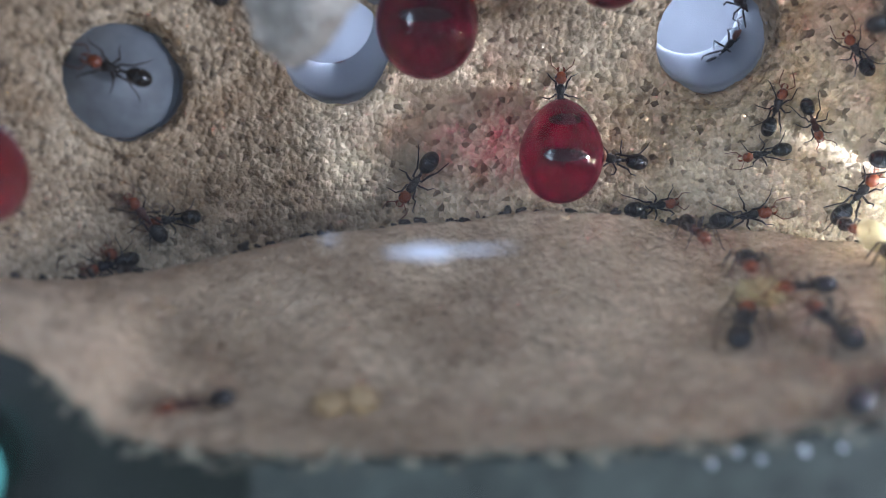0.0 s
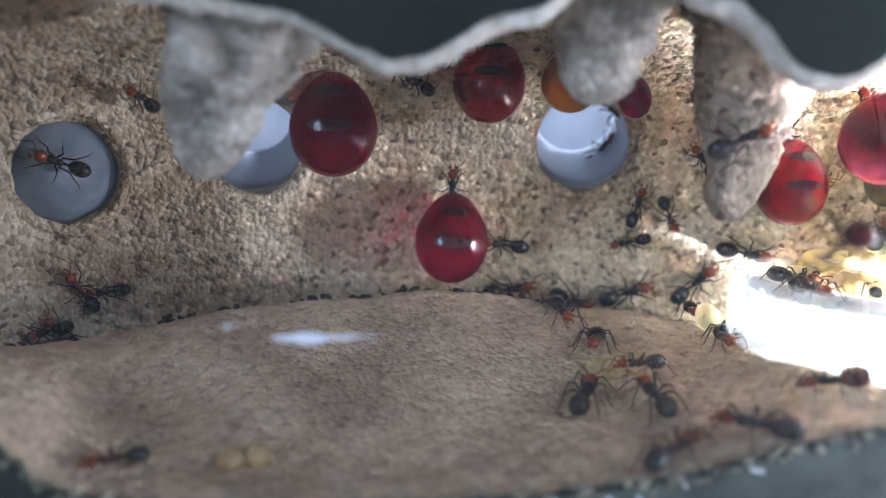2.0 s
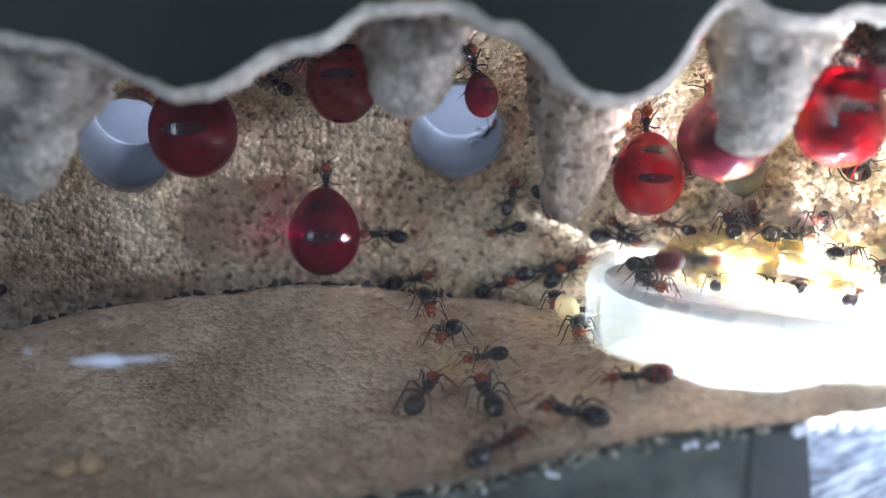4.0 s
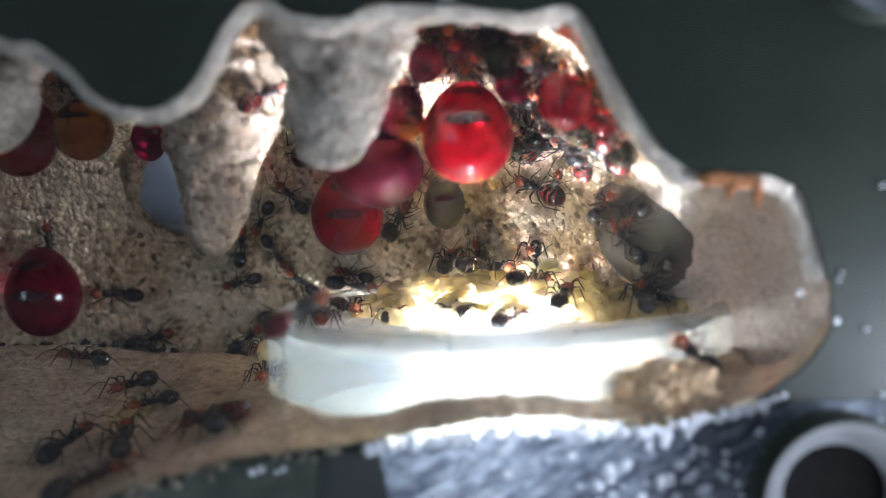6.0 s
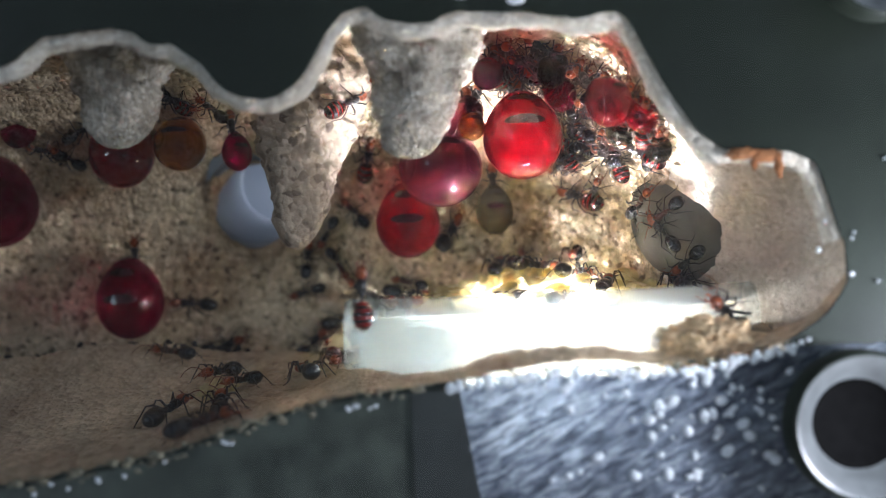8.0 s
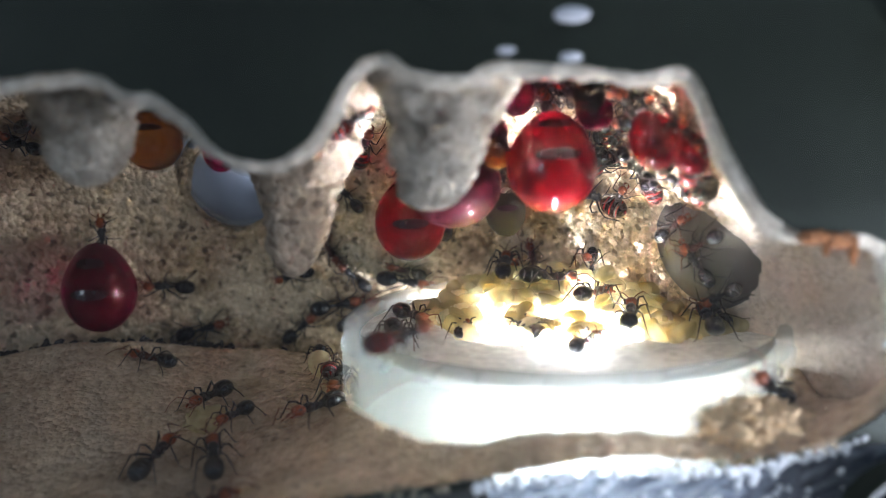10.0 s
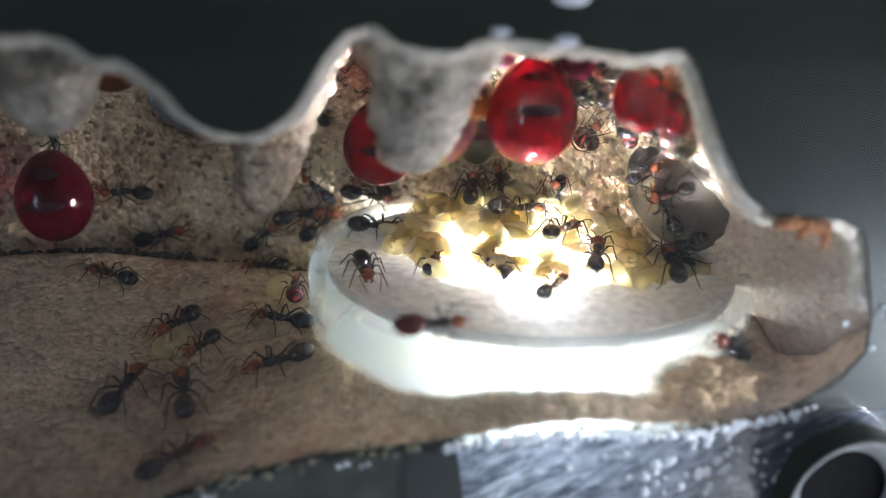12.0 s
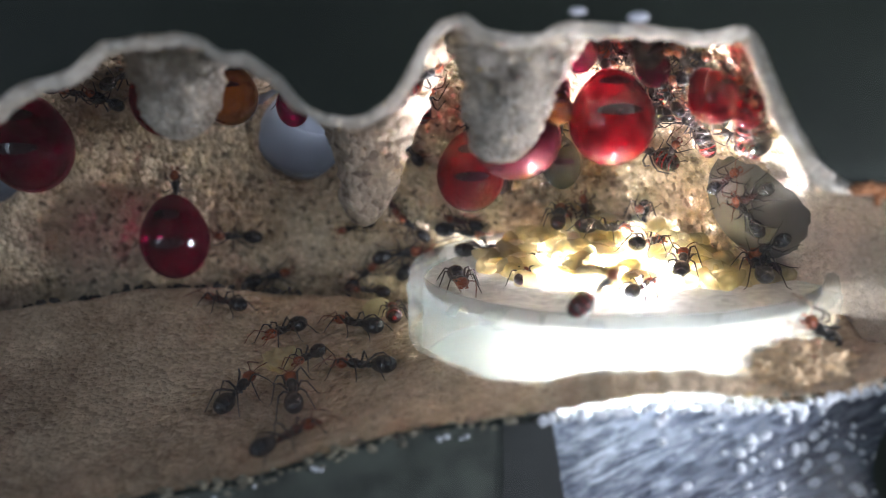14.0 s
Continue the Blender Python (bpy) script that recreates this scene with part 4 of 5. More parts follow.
# ---- the colony ----
def storage(kind, x, y, z, big, long, label, tip=0, turn=0, lift=0.8):
    """A storage ant hung so that the middle of its honey ball lies at (x, y, z)."""
    ob = replete(int(x * 7 + z), kind, label, big, long, None, lift)
    m = pose(0, 0, 0, 90 + tip, 0, turn)
    ob.matrix_basis = place(x, y, z) @ m @ place(0, 0.6 + long, -lift * big)
    return ob


storage(CRIMSON, -45.1, 44.8, 9.6, 4.7, 5.3, "storage ant with a dark crimson honey-filled abdomen, hanging on the wall")
storage(CRIMSON, -59.8, 36.8, 23.3, 5.2, 5.6, "storage ant with a crimson honey-filled abdomen, hanging before a tube")
storage(SCARLET, -41.9, 34.0, 29.2, 4.2, 4.7, "storage ant with a bright red honey-filled abdomen under the ceiling", -10)
storage(SCARLET, -92.6, 11.0, 9.8, 3.3, 3.7, "storage ant with a red honey-filled abdomen beside the opening's end")
storage(SCARLET, -4.9, 36.8, 18.4, 4.3, 4.7, "storage ant with a scarlet honey-filled abdomen above the dish")
storage(WINE, -0.3, 23.5, 23.9, 5.0, 4.5, "storage ant with a wine-coloured honey-filled abdomen under the ceiling", -30)
storage(SCARLET, 9.1, 17.2, 26.1, 4.5, 4.7, "storage ant with a large scarlet honey-filled abdomen under the ceiling", -15)
storage(SMOKY, 6.8, 37.0, 19.4, 2.5, 3.1, "storage ant with a small smoky clear abdomen on the wall", -10)
storage(AMBER, -33.2, 30.0, 29.2, 3.3, 3.3, "storage ant with an amber honey-filled abdomen under the ceiling", -25)
storage(CRIMSON, -26.0, 30.0, 27.9, 1.9, 2.4, "storage ant with a half-filled dark red abdomen above a tube", -20, 30)
storage(SCARLET, 18.0, 11.5, 28.6, 2.5, 2.7, "storage ant with a half-filled red abdomen in the ceiling cluster", -35, 40)
storage(WINE, 2.6, 18.5, 29.0, 2.3, 2.6, "storage ant with a half-filled pinkish abdomen in the ceiling cluster", -40, -30)
storage(CRIMSON, 14.0, 20.0, 31.5, 1.9, 2.3, "storage ant with a half-filled dark red abdomen in the ceiling cluster", -40, 10)
storage(CRIMSON, -54.5, 32.0, 32.5, 2.2, 2.6, "storage ant with a half-filled dark red abdomen under the ceiling", -35, 0)
storage(SCARLET, 21.7, 12.5, 27.3, 1.8, 2.1, "storage ant with a small red abdomen in the ceiling cluster", -35, 25)
storage(CRIMSON, 5.3, 14.5, 33.0, 1.7, 2.0, "storage ant with a small dark red abdomen behind the lip", -45, -20)
storage(AMBER, 3.4, 16.5, 27.6, 1.5, 1.7, "storage ant with a small orange abdomen in the ceiling cluster", -30, 10)
storage(SMOKY, 20.6, 19.0, 26.6, 1.7, 2.0, "storage ant with a smoky clear abdomen in the ceiling cluster", -30, 0)
storage(SMOKY, 12.6, 16.5, 33.2, 1.6, 1.9, "storage ant with a smoky clear abdomen under the ceiling", -40, 30)
storage(SMOKY, 24.0, 15.5, 24.0, 1.5, 1.8, "storage ant with a small smoky abdomen on the sloping wall", -30, 20)

WORKERS = [[], [], []]
LOOKS = [(GASTER, BODY, HEAD, "black worker ant with a rusty red head", 1.0), (GASTER, DUSKY, HEAD, "dark worker ant with a rusty red head and reddish body", 0.95),
         (RED_GASTER, BODY, HEAD, "worker ant with a swollen red-banded abdomen", 1.22)]


def ant(kind, x, y, z, rx, ry, rz, size):
    """A worker at a place and turn; every third of a kind is a copy in the same stance."""
    have = WORKERS[kind]
    m = place(x, y, z, rx, ry, rz)
    if len(have) < 4:
        ob = worker(31 * kind + len(have), *LOOKS[kind])
        ob.matrix_basis = m
    else:
        ob = copy_thing(have[len(have) % 4], m)
    ob.scale = (size, size, size)
    have.append(ob)
    return ob


ant(0, -20.3, 50.2, 14.7, 108, 13, -2, 0.90)
ant(0, -20.4, 51.1, 10.1, 51, -108, 33, 0.86)
ant(0, -37.6, 51.5, 9.2, -24, -108, 127, 1.04)
ant(0, -22.5, 62.7, 21.0, 60, 28, -62, 1.12)
ant(1, -20.0, 60.8, 27.2, 104, -45, -60, 1.12)
ant(0, -72.9, 61.1, 18.1, 57, 22, -5, 0.86)
ant_groove_b = ant(0, -34.1, 52.3, 3.3, 98, 81, 20, 0.99)
ant_groove_c = ant(0, -22.8, 52.7, 2.3, 118, 74, 14, 1.11)
ant(1, 11.6, 44.4, 11.7, 94, -7, -31, 0.86)
ant(0, -51.7, 34.8, 30.7, 163, -16, -53, 0.86)
ant(0, -46.7, 31.8, 32.5, 158, 20, 66, 0.86)
ant(1, -74.9, 5.4, -6.9, -2, -12, 123, 0.86)
ant(0, -87.2, 39.7, 2.9, 74, -93, 52, 0.86)
ant(1, -89.7, 37.5, 2.9, 93, -38, 41, 0.96)
ant(0, -91.5, 36.0, -1.8, 96, -45, 36, 0.90)
ant(0, -92.5, 35.0, -1.2, 92, -99, 39, 0.86)
ant(0, -90.3, 34.0, 18.3, 90, -71, 33, 0.98)
ant(0, -80.1, 30.0, 26.5, 157, -24, -10, 0.86)
ant_g1 = ant(0, -28.6, 29.2, -0.6, 0, 0, 168, 1.12)
ant_g2 = ant(0, -25.5, 21.4, -1.1, 0, 0, 113, 0.93)
ant(0, -32.3, 17.6, -3.9, 14, 2, -22, 1.15)
ant(0, -25.5, 15.2, -3.2, 12, -8, 9, 1.15)
ant_g5 = ant(1, -27.6, 2.0, -4.4, 11, -7, -51, 1.12)
ant(0, 27.8, 8.6, 5.0, 75, -56, 54, 1.10)
ant_c2 = ant(0, -19.8, 2.8, -2.1, 0, -8, 56, 1.12)
ant_b1 = ant(2, -10.3, 8.4, 0.6, -4, -6, 95, 0.95)
ant_f1 = ant(0, -13.8, 30.6, 0.0, 0, 0, 171, 1.12)
ant_f2 = ant(1, -31.7, 38.3, 1.4, -12, 0, 188, 1.05)
ant(1, -16.0, 50.2, 14.3, 68, 154, -14, 0.86)
ant(2, 19.1, 36.3, 21.0, -56, -115, 98, 1.12)
ant(0, 0.7, 45.4, 17.8, 114, 35, 7, 0.96)
ant(2, -10.1, 41.1, 28.2, 139, 16, 4, 1.08)
ant(0, -12.4, 46.6, 21.2, 121, -30, -30, 0.86)
ant(2, -11.4, 18.2, 31.5, -42, 133, -94, 0.86)
ant(0, 8.9, 46.7, 8.7, 99, 13, -23, 1.12)
ant(0, 13.5, 44.2, 7.1, 28, 71, -92, 0.87)
ant(1, 18.9, 39.3, 6.7, 52, 50, -80, 0.86)
ant(0, 22.4, 33.8, 6.2, 50, -19, -42, 0.86)
ant(0, 18.4, 38.9, 12.1, -97, -11, 131, 0.86)
ant(0, 29.6, 24.6, 9.1, 93, -47, -54, 0.86)
ant(0, 7.0, 40.3, 11.0, 12, 0, -12, 1.12)
ant(0, 10.9, 32.5, 10.8, -8, 0, -78, 1.12)
ant(1, 18.1, 40.7, 11.7, 5, 0, 163, 1.12)
ant(0, 18.9, 23.9, 7.9, 10, 0, -18, 1.12)
ant(1, 15.5, 27.7, 9.6, -5, 0, -44, 1.12)
ant(0, 27.0, 21.5, 7.6, 8, 0, -4, 1.12)
ant(0, 30.3, 35.9, 9.3, 10, 0, 11, 1.12)
ant_di_a = ant(0, -5.3, 34, 6.7, 0, 0, -153, 1.12)
ant(1, 0.5, 25.7, 6.7, 0, 0, -14, 0.89)
ant_di_c = ant(0, 7.5, 23.4, 6.7, 0, 0, 18, 1.12)
ant(1, 12.6, 18.0, 6.7, 0, 0, -39, 0.97)
ant(0, -7.1, 24.7, 6.7, 0, 0, -174, 1.12)
ant(0, 18.1, 31.0, 26.9, -30, -130, 65, 0.86)
ant(0, 21.2, 26.1, 25.5, 120, -12, -75, 0.86)
ant(0, 16.9, 34.8, 25.7, -3, -123, 45, 0.86)
ant(2, 17.3, 27.9, 29.9, 134, -1, -60, 0.86)
ant(0, 15.3, 27.1, 31.8, 136, -15, -55, 0.86)
ant(0, 18.5, 18.4, 33.2, -178, 52, 23, 0.86)
ant(1, 12.8, 23.2, 34.3, 147, -16, -27, 0.86)
ant(2, 21.6, 20.7, 27.4, 34, -130, -24, 0.86)
ant(0, 24.3, 17.0, 25.4, 153, 48, -12, 0.86)
ant(0, 10.0, 24.3, 33.8, 157, -7, -25, 0.86)
ant(0, 9.3, 19.0, 36.5, 18, 156, -66, 0.86)
ant(0, 12.3, 18.8, 36.7, 170, 21, 38, 0.86)
ant(2, 5.0, 20.8, 36.0, 149, -14, -33, 0.86)
ant(2, 6.8, 22.8, 34.9, 24, 168, -39, 0.86)
ant(2, 22.4, 12.5, 28.8, 121, 10, -72, 0.86)
ant(0, 19.6, 19.5, 31.2, 127, -31, -92, 0.86)
ant(1, 15.6, 20.8, 35.2, 167, 29, 21, 0.86)
ant(0, 10.7, 21.4, 35.5, 153, -15, -34, 0.86)
ant(0, 25.2, 29.5, 17.6, 113, 75, 65, 1.12)
ant(0, 29.2, 30.9, 13.8, 44, -46, 77, 0.86)
ant(0, 24.7, 18.4, 24.0, 132, 48, -33, 0.86)
ant(2, -32.6, 26.4, 34.8, 163, -7, -35, 0.86)
ant(0, 21.3, 26.6, 25.0, 128, -43, -94, 0.86)
ant(0, 16.4, 29.3, 30.3, 129, -6, -42, 0.86)
ant(2, 19.1, 22.1, 30.7, 173, 56, 15, 0.86)
ant(0, 22.8, 16.9, 27.1, 129, -13, -78, 0.86)
ant(2, 22.1, 13.7, 28.8, -136, 49, 68, 0.86)
ant(0, 14.3, 24.0, 33.8, 162, 38, 44, 0.86)
ant(2, 10.2, 22.7, 34.9, 8, -134, 49, 0.86)
ant(2, 6.6, 21.0, 36.0, 156, 21, 34, 0.86)
ant(0, 28.8, 21.7, 12.0, 46, -132, -6, 0.86)
ant(1, 26.6, 21.2, 17.4, 86, -120, -45, 0.86)
ant_w1 = ant(0, -16.8, 48.3, 18.9, 62, -149, 9, 0.86)
ant_w2 = ant(0, -12.0, 50.1, 9.6, 106, -47, -26, 0.86)
ant_w3 = ant(1, -4.9, 48.2, 10.6, 118, -73, -42, 0.86)
ant(0, 0.9, 45.6, 17.2, 115, 30, 2, 0.88)
ant(0, -32.6, 26.8, 35.1, 24, 156, -55, 0.86)
ant(0, -28.5, 29.1, 34.1, 154, -11, -26, 0.86)
ant(0, -49.9, 36.8, 29.8, 153, -25, -25, 0.86)
ant(1, 16.5, 35.2, 25.7, 14, -132, 28, 0.86)
ant(0, 20.2, 33.3, 21.1, 121, 43, -36, 0.86)
ant(0, 26.3, 21.9, 15.0, 109, -31, -60, 0.86)
ant(1, 24.1, 24.2, 18.4, 85, 58, -72, 0.86)
ant_s1 = ant(0, -19.2, 19.2, 23.3, 124, 68, -10, 1.0)
ant_groove_d = ant(0, -10.0, 51.3, 4.4, 92, 36, -10, 1.12)
ant_groove_e = ant(0, -61.2, 49.5, 7, 85, -145, 8, 1.08)
ant(0, -5.9, 49.4, 9.0, 103, 99, 4, 1.12)
ant_c1 = ant(0, -15.6, 38, 2.0, 0, 0, 170, 0.88)
ant_d1 = ant(2, -12, 0.2, 17, -90, -85, 0, 0.90)

# the crowd under the ceiling: more workers in between those placed singly
rng = random.Random(77)
crowd = [(kind, o) for kind in range(3) for o in WORKERS[kind] if 4 < o.location.x * 1000 < 27 and o.location.z * 1000 > 22.5]
crowd.sort(key=lambda pair: pair[1].location.x)
for k in range(34):
    n = rng.randrange(len(crowd) - 2)
    (kind, a), (_, b) = crowd[n], crowd[n + rng.choice((1, 2))]
    at = a.location.lerp(b.location, rng.uniform(0.3, 0.7)) * 1000 + Vector((rng.uniform(-1, 1), rng.uniform(-2.2, 0.4), rng.uniform(-1.2, 0.2)))
    ex, ey, ez = (math.degrees(v) for v in a.matrix_basis.to_euler())
    ant(rng.choice((0, 0, 1, 2)), at.x, at.y, at.z, ex + rng.uniform(-20, 20), ey + rng.uniform(-20, 20), ez + rng.uniform(-70, 70), 0.9)

bm = bmesh.new()
ball(bm, (0, 0, 0), (1.9, 1.45, 1.35), 4, lambda u: 1 + 0.025 * math.sin(u.x * 18))
carried_pupa = tagged(part("pupa", bm, GRUB, None, at=place(-14.6, 34.5, 2.6, 0, 40, -70)), "pale cream ant pupa carried by a worker", "pupa")
bm = bmesh.new()
ball(bm, (0, 0, 0), (2.0, 2.7, 1.2), 4, lambda u: 1 + 0.5 * noise.fractal(u * 1.9, 1, 2, 3))
tagged(part("prey_piece", bm, GRUB, None, at=place(-28.3, 25.4, floor_height(-28.3, 25.4) + 0.7)), "yellowish piece of prey pulled by several ants", "prey")


# ---- what moves ----
def go(thing, rows):
    """Keys a thing along rows of seconds, millimetres and degrees."""
    if rows[-1][0] < 14:
        rows = rows + [(14.0, *rows[-1][1:])]
    walk(thing, [(t, place(*r)) for t, *r in rows])


def limbs(thing, name):
    return [c for c in thing.children if c.name.split(".")[0] == name]


def sway(thing, seed):
    """Feelers that wave."""
    rng = random.Random(seed)
    for feeler in limbs(thing, "antenna"):
        walk(feeler, [(t, place(0, 2.9, 1.3) @ pose(0, 0, 0, rng.uniform(-9, 9), 0, rng.uniform(-11, 11)) @ place(0, -2.9, -1.3))
                      for t in [0.0] + [0.5 + 0.6 * k + rng.uniform(-0.2, 0.2) for k in range(22)] + [14.0]])


def stride(thing, spans):
    """Legs that step in two sets of three while the ant walks."""
    for k, leg in enumerate(limbs(thing, "leg")):
        rows = [(0.0, Matrix.Identity(4))]
        for t0, t1 in spans:
            n = int((t1 - t0) / 0.12)
            for i in range(n + 1):
                swing = 11 * (1 if (i + k) % 2 else -1) * (0 if i in (0, n) else 1)
                rows.append((t0 + 0.12 * i, place(0, 0.9, 1) @ pose(0, 0, 0, 0, 0, swing) @ place(0, -0.9, -1)))
        walk(leg, rows + [(14.0, Matrix.Identity(4))])


def motions():
    go(ant_groove_b, [(0, -34.1, 52.3, 3.3, 98, 81, 20), (1.5, -30.1, 53.1, 2.1, 87, 112, 5), (2.5, -26.2, 53.4, 1.2, 110, 98, 20), (5, -20.7, 52, 1.8, 97, 57, -12), (14, -20.2, 52, 2.2, 97, 50, -12)])
    go(ant_groove_c, [(0, -22.8, 52.7, 2.3, 118, 74, 14), (1.5, -22.2, 52.4, 2.6, 101, 69, -6), (2.5, -18.8, 52, 2.5, 81, 70, -19), (5, -15.6, 51.4, 5, 87, 80, -4), (14, -15.2, 51.2, 5.6, 87, 80, -4)])
    go(ant_g1, [(0, -28.6, 29.2, -0.6, 0, 0, 168), (5, -29.2, 30.4, -0.6, 0, 0, 160), (12.5, -27.9, 28.4, -1.1, 0, 0, 151), (14, -28.2, 30.2, -0.4, 0, 0, 149)])
    go(ant_g2, [(0, -25.5, 21.4, -1.1, 0, 0, 113), (2.5, -25.6, 21.2, -1.1, 0, 0, 113), (5, -25, 23.3, -1.1, 0, 0, 134), (14, -24.6, 23.3, -1.5, 0, 0, 155)])
    go(ant_g5, [(0, -27.6, 2.0, -4.4, 11, -7, -51), (2.5, -27.4, 2.2, -4.3, 11, -7, -51), (5, -25, 3, -3.7, 10, -7, -53), (14, -24.9, 3.4, -3.5, 10, -7, -56)])
    go(ant_c2, [(0, -19.8, 2.8, -2.1, 0, -8, 56), (2.7, -19.8, 2.8, -2.1, 0, -8, 56), (5.0, -16.4, 8.3, -1.1, -5, -8, 34), (5.6, -15.9, 9.4, -0.9, -4, -6, 26), (6.4, -16.6, 14, -0.8, -2, -4, 30), (7.4, -16.9, 19, -0.5, 0, 0, 20), (8.5, -16.8, 21.5, -0.5, 0, 0, 26), (9.7, -15.6, 22, -0.5, 0, 0, 110), (11, -15.3, 23.4, -0.6, 0, 0, 195), (11.7, -15.6, 25.5, -0.4, 0, 0, 110), (12.5, -16.1, 27.7, -0.2, 0, 0, 24), (13.5, -16.4, 29.1, -0.2, 0, 0, 29), (14, -19.2, 29.6, 0.1, 0, 0, 56)])
    go(ant_f1, [(0, -13.8, 30.6, 0.0, 0, 0, 171), (10.8, -13.8, 29.6, 0.0, 0, 0, 171), (11.3, -14.2, 25, -0.4, 0, 0, 150), (12, -15.6, 18, -1, -7, -4, 110), (12.5, -16.8, 13.5, -1.4, -14, -8, 76), (13.0, -17.2, 16, -1.4, -7, -6, 45), (13.5, -17.4, 18.8, -1.4, 0, -4, 22), (14, -17.6, 17.7, -1.2, -4, 1, 70)])
    go(ant_f2, [(0, -31.7, 38.3, 1.4, -12, 0, 188), (4.8, -31.7, 38.3, 1.4, -12, 0, 188), (5.0, -31.8, 38.3, 1.4, -12, 0, 180), (5.25, -34.4, 37.5, 1.5, -5, 0, 140), (5.5, -37.3, 36.8, 1.6, 0, 0, 108), (6, -37.2, 36.9, 1.6, 6, 0, 75), (11, -36.7, 36.5, 1.5, 6, 0, 67), (14, -37, 36.9, 1.6, 6, 0, 61)])
    go(ant_b1, [(0, -10.3, 8.4, 0.6, -4, -6, 95), (4.8, -11.6, 12.2, 0.2, -8, 0, 76), (5.0, -12.1, 12.5, 0.0, -8, 0, 73), (5.5, -13.6, 12.8, -0.2, -8, 0, 88), (6.0, -15.9, 13.2, -0.7, -10, 0, 100), (6.6, -17.2, 18, -0.6, 0, 0, 40), (7.2, -15.6, 26, 0.1, 0, 0, -10), (8.0, -15.2, 33.5, 0.6, 0, 0, 5)])
    go(ant_di_a, [(0, -5.3, 34, 6.7, 0, 0, -153), (10.8, -5.3, 33, 6.7, 0, 0, -153), (11.6, -6, 36, 6.7, 0, 0, -120), (12.5, -4.1, 40.5, 6.7, 0, 0, -94), (14, -3.6, 40.8, 6.7, 0, 0, -88)])
    go(ant_di_c, [(0, 7.5, 23.4, 6.7, 0, 0, 18), (12.5, 7.5, 23.4, 6.7, 0, 0, 18), (13.2, 5, 29, 6.7, 0, 0, 30), (14, 2, 34.5, 6.7, 0, 0, 19)])
    go(ant_groove_d, [(0, -10.0, 51.3, 4.4, 92, 36, -10), (1.5, -10.8, 51.3, 4.2, 92, 40, -10), (2.5, -12.2, 51.6, 4.1, 99, 50, -6), (14, -12.2, 51.6, 4.1, 99, 50, -6)])
    go(ant_groove_e, [(0, -61.2, 49.5, 7, 85, -145, 8), (0.7, -55, 50.3, 5.0, 86, -200, 8), (1.3, -47, 51.5, 3.6, 88, -250, 6), (2.5, -34.3, 52.6, 2.4, 90, -284, 4), (14, -34.3, 52.6, 2.4, 90, -284, 4)])
    go(ant_c1, [(0, -15.6, 38, 2.0, 0, 0, 170), (8.7, -15.6, 38, 2.0, 0, 0, 170), (11, -17.8, 36.8, 0.8, 0, 0, 198), (11.8, -18.6, 40, 1.0, 0, 0, 120), (12.5, -18.8, 42.5, 1.0, 0, 0, 60), (13.5, -18.1, 43.5, 1.0, 0, 0, 50), (14, -18.3, 43.5, 1.0, 0, 0, 65)])
    go(ant_d1, [(0, -12, 0.2, 17, -90, -85, 0), (4.8, -9, 0.2, 14.5, -90, -95, 0), (5.5, -7, 0.2, 13.8, -90, -104, 0), (6.5, -5.5, 0.1, 8, -90, -135, 0), (7.5, -3.2, 0, 4.4, -90, -156, 0), (8, -8.5, 0.1, 9, -90, -180, 0), (8.7, -8.8, 0.1, 10, -90, -180, 0), (9.7, -7.5, 0.1, 12.5, -90, -128, 0), (10.8, -5.2, 0, 14.3, -90, -75, 0), (11.5, -3.7, 0, 13.7, -90, -82, 0), (12, -2.2, 0, 11.6, -90, -92, 0), (12.5, 0.2, -0.2, 9.1, -90, -106, 0), (13, 2.6, -0.1, 9.8, -90, -124, 0), (13.5, 4.2, -0.1, 11.2, -90, -139, 0), (14, 4.4, 0, 11.8, -90, -133, 0)])
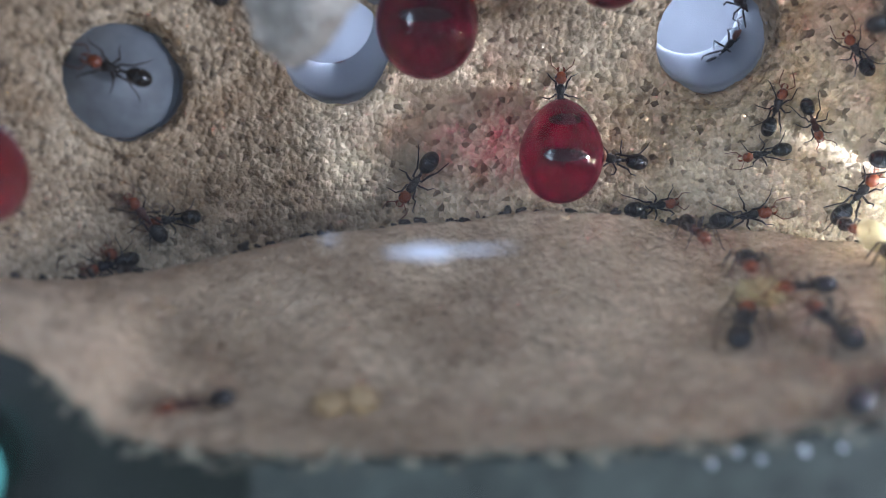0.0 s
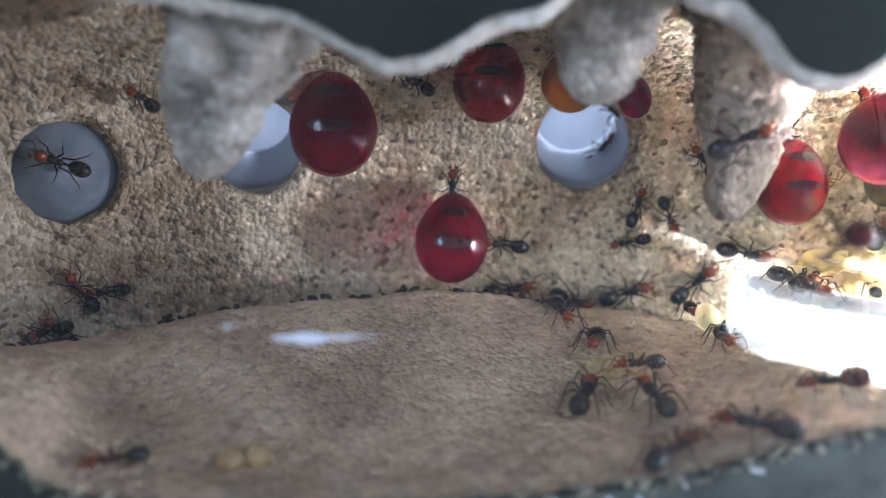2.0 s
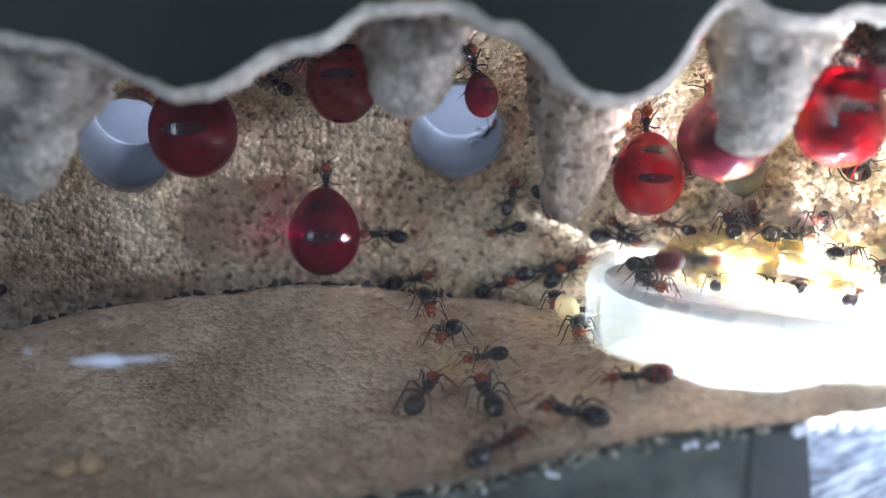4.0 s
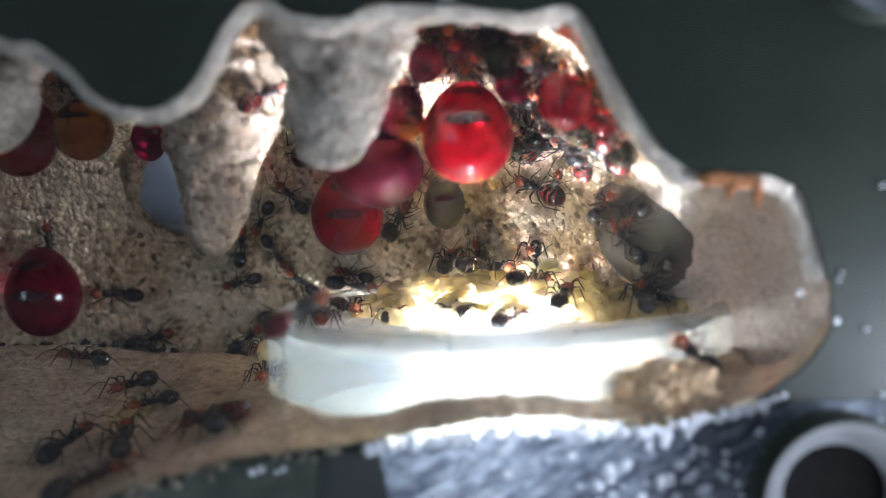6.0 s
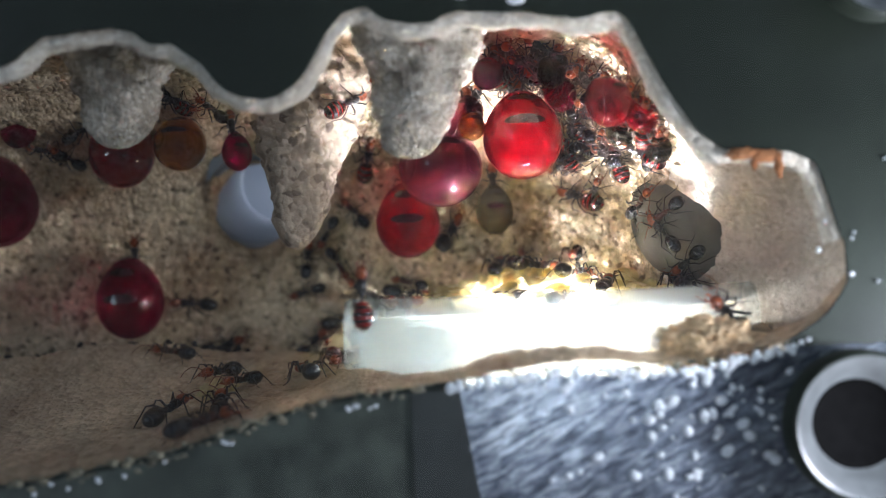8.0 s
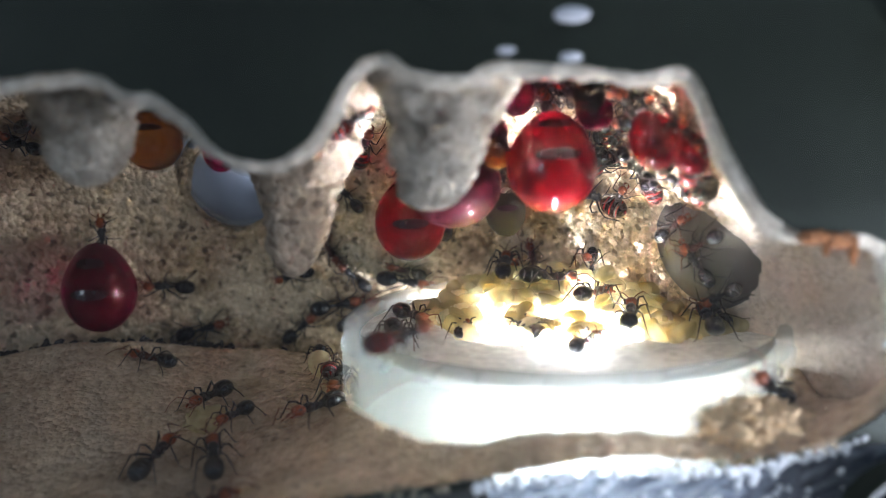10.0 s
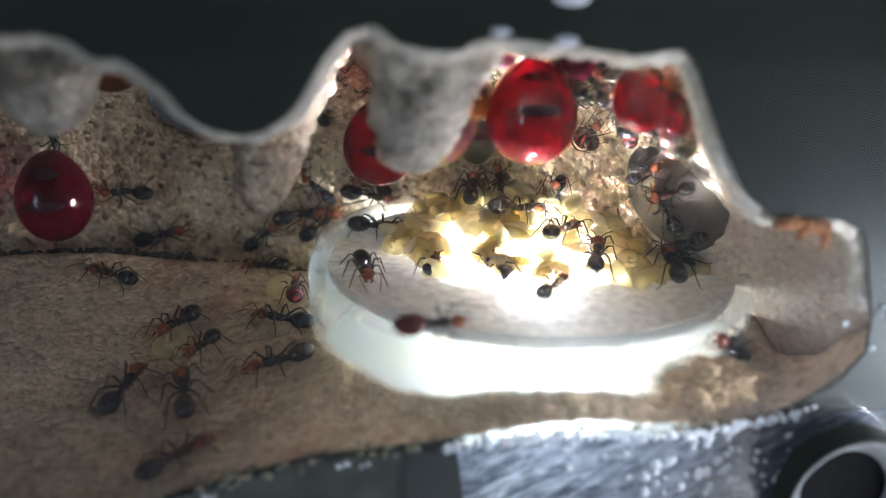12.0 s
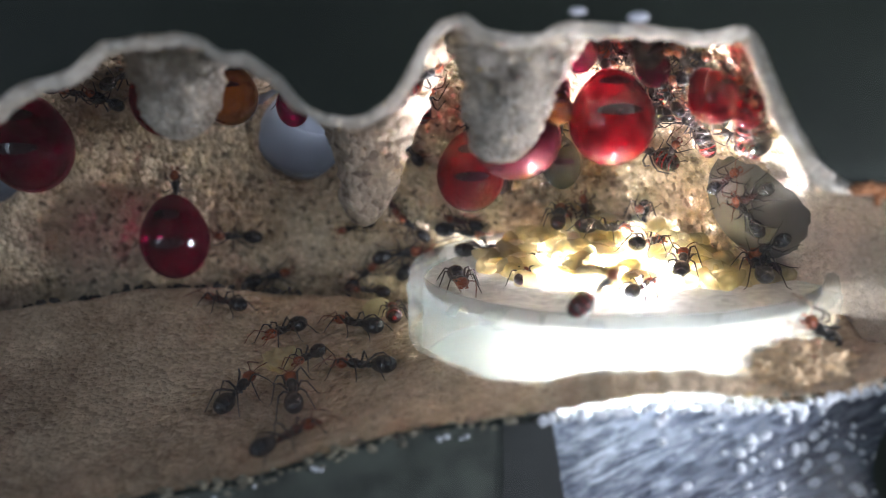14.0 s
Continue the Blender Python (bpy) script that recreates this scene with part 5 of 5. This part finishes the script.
    go(carried_pupa, [(0, -14.6, 34.5, 2.6, 0, 40, -70), (8.7, -14.6, 34.5, 2.6, 0, 40, -70), (11, -17.4, 34, 1.4, 0, 20, -93), (12.5, -16.8, 35.5, 1.4, 0, 15, -150), (14, -17.5, 36.3, 1.4, 0, 15, -160)])
    go(ant_s1, [(0, -19.8, 19.8, 23.0, 126, 72, -20), (1.5, -19.2, 19.2, 23.3, 124, 68, -10), (2.5, -17.2, 17.5, 24.2, 117, 54, 25), (3.6, -14.5, 17.5, 28.5, 125, 50, 20), (4.8, -9.5, 24.5, 34.0, 130, 45, 15)])
    go(ant_w1, [(0, 13.0, 43.5, 18.5, 62, -149, 0), (2.7, 13.0, 43.5, 18.5, 62, -149, 0), (3.8, -4.0, 48.0, 19.0, 62, -149, 4), (4.8, -16.8, 48.3, 18.9, 62, -149, 9)])
    go(ant_w2, [(0, 14.0, 43.5, 11.0, 106, -47, -36), (2.7, 14.0, 43.5, 11.0, 106, -47, -36), (3.8, -1.0, 48.4, 10.4, 106, -47, -30), (4.8, -12.0, 50.1, 9.6, 106, -47, -26)])
    go(ant_w3, [(0, 17.0, 41.5, 12.0, 118, -73, -48), (2.7, 17.0, 41.5, 12.0, 118, -73, -48), (3.8, 5.0, 46.0, 11.5, 118, -73, -44), (4.8, -4.9, 48.2, 10.6, 118, -73, -42)])
    for thing, spans in ((ant_s1, [(0.3, 4.8)]), (ant_w1, [(2.8, 4.8)]), (ant_w2, [(2.8, 4.8)]), (ant_w3, [(2.8, 4.8)]), (ant_d1, [(4.9, 8.2), (9.0, 13.8)]), (ant_c2, [(2.8, 4.9), (5.6, 10.8), (11.1, 13.8)]), (ant_b1, [(4.8, 8.0)]), (ant_f2, [(5.0, 6.0)]), (ant_f1, [(10.9, 13.8)]), (ant_groove_e, [(0.1, 2.5)]), (ant_groove_b, [(0.1, 4.8)])):
        stride(thing, spans)
    for kind in WORKERS:
        for k, thing in enumerate(kind):
            sway(thing, 7 * k + 1)


motions()
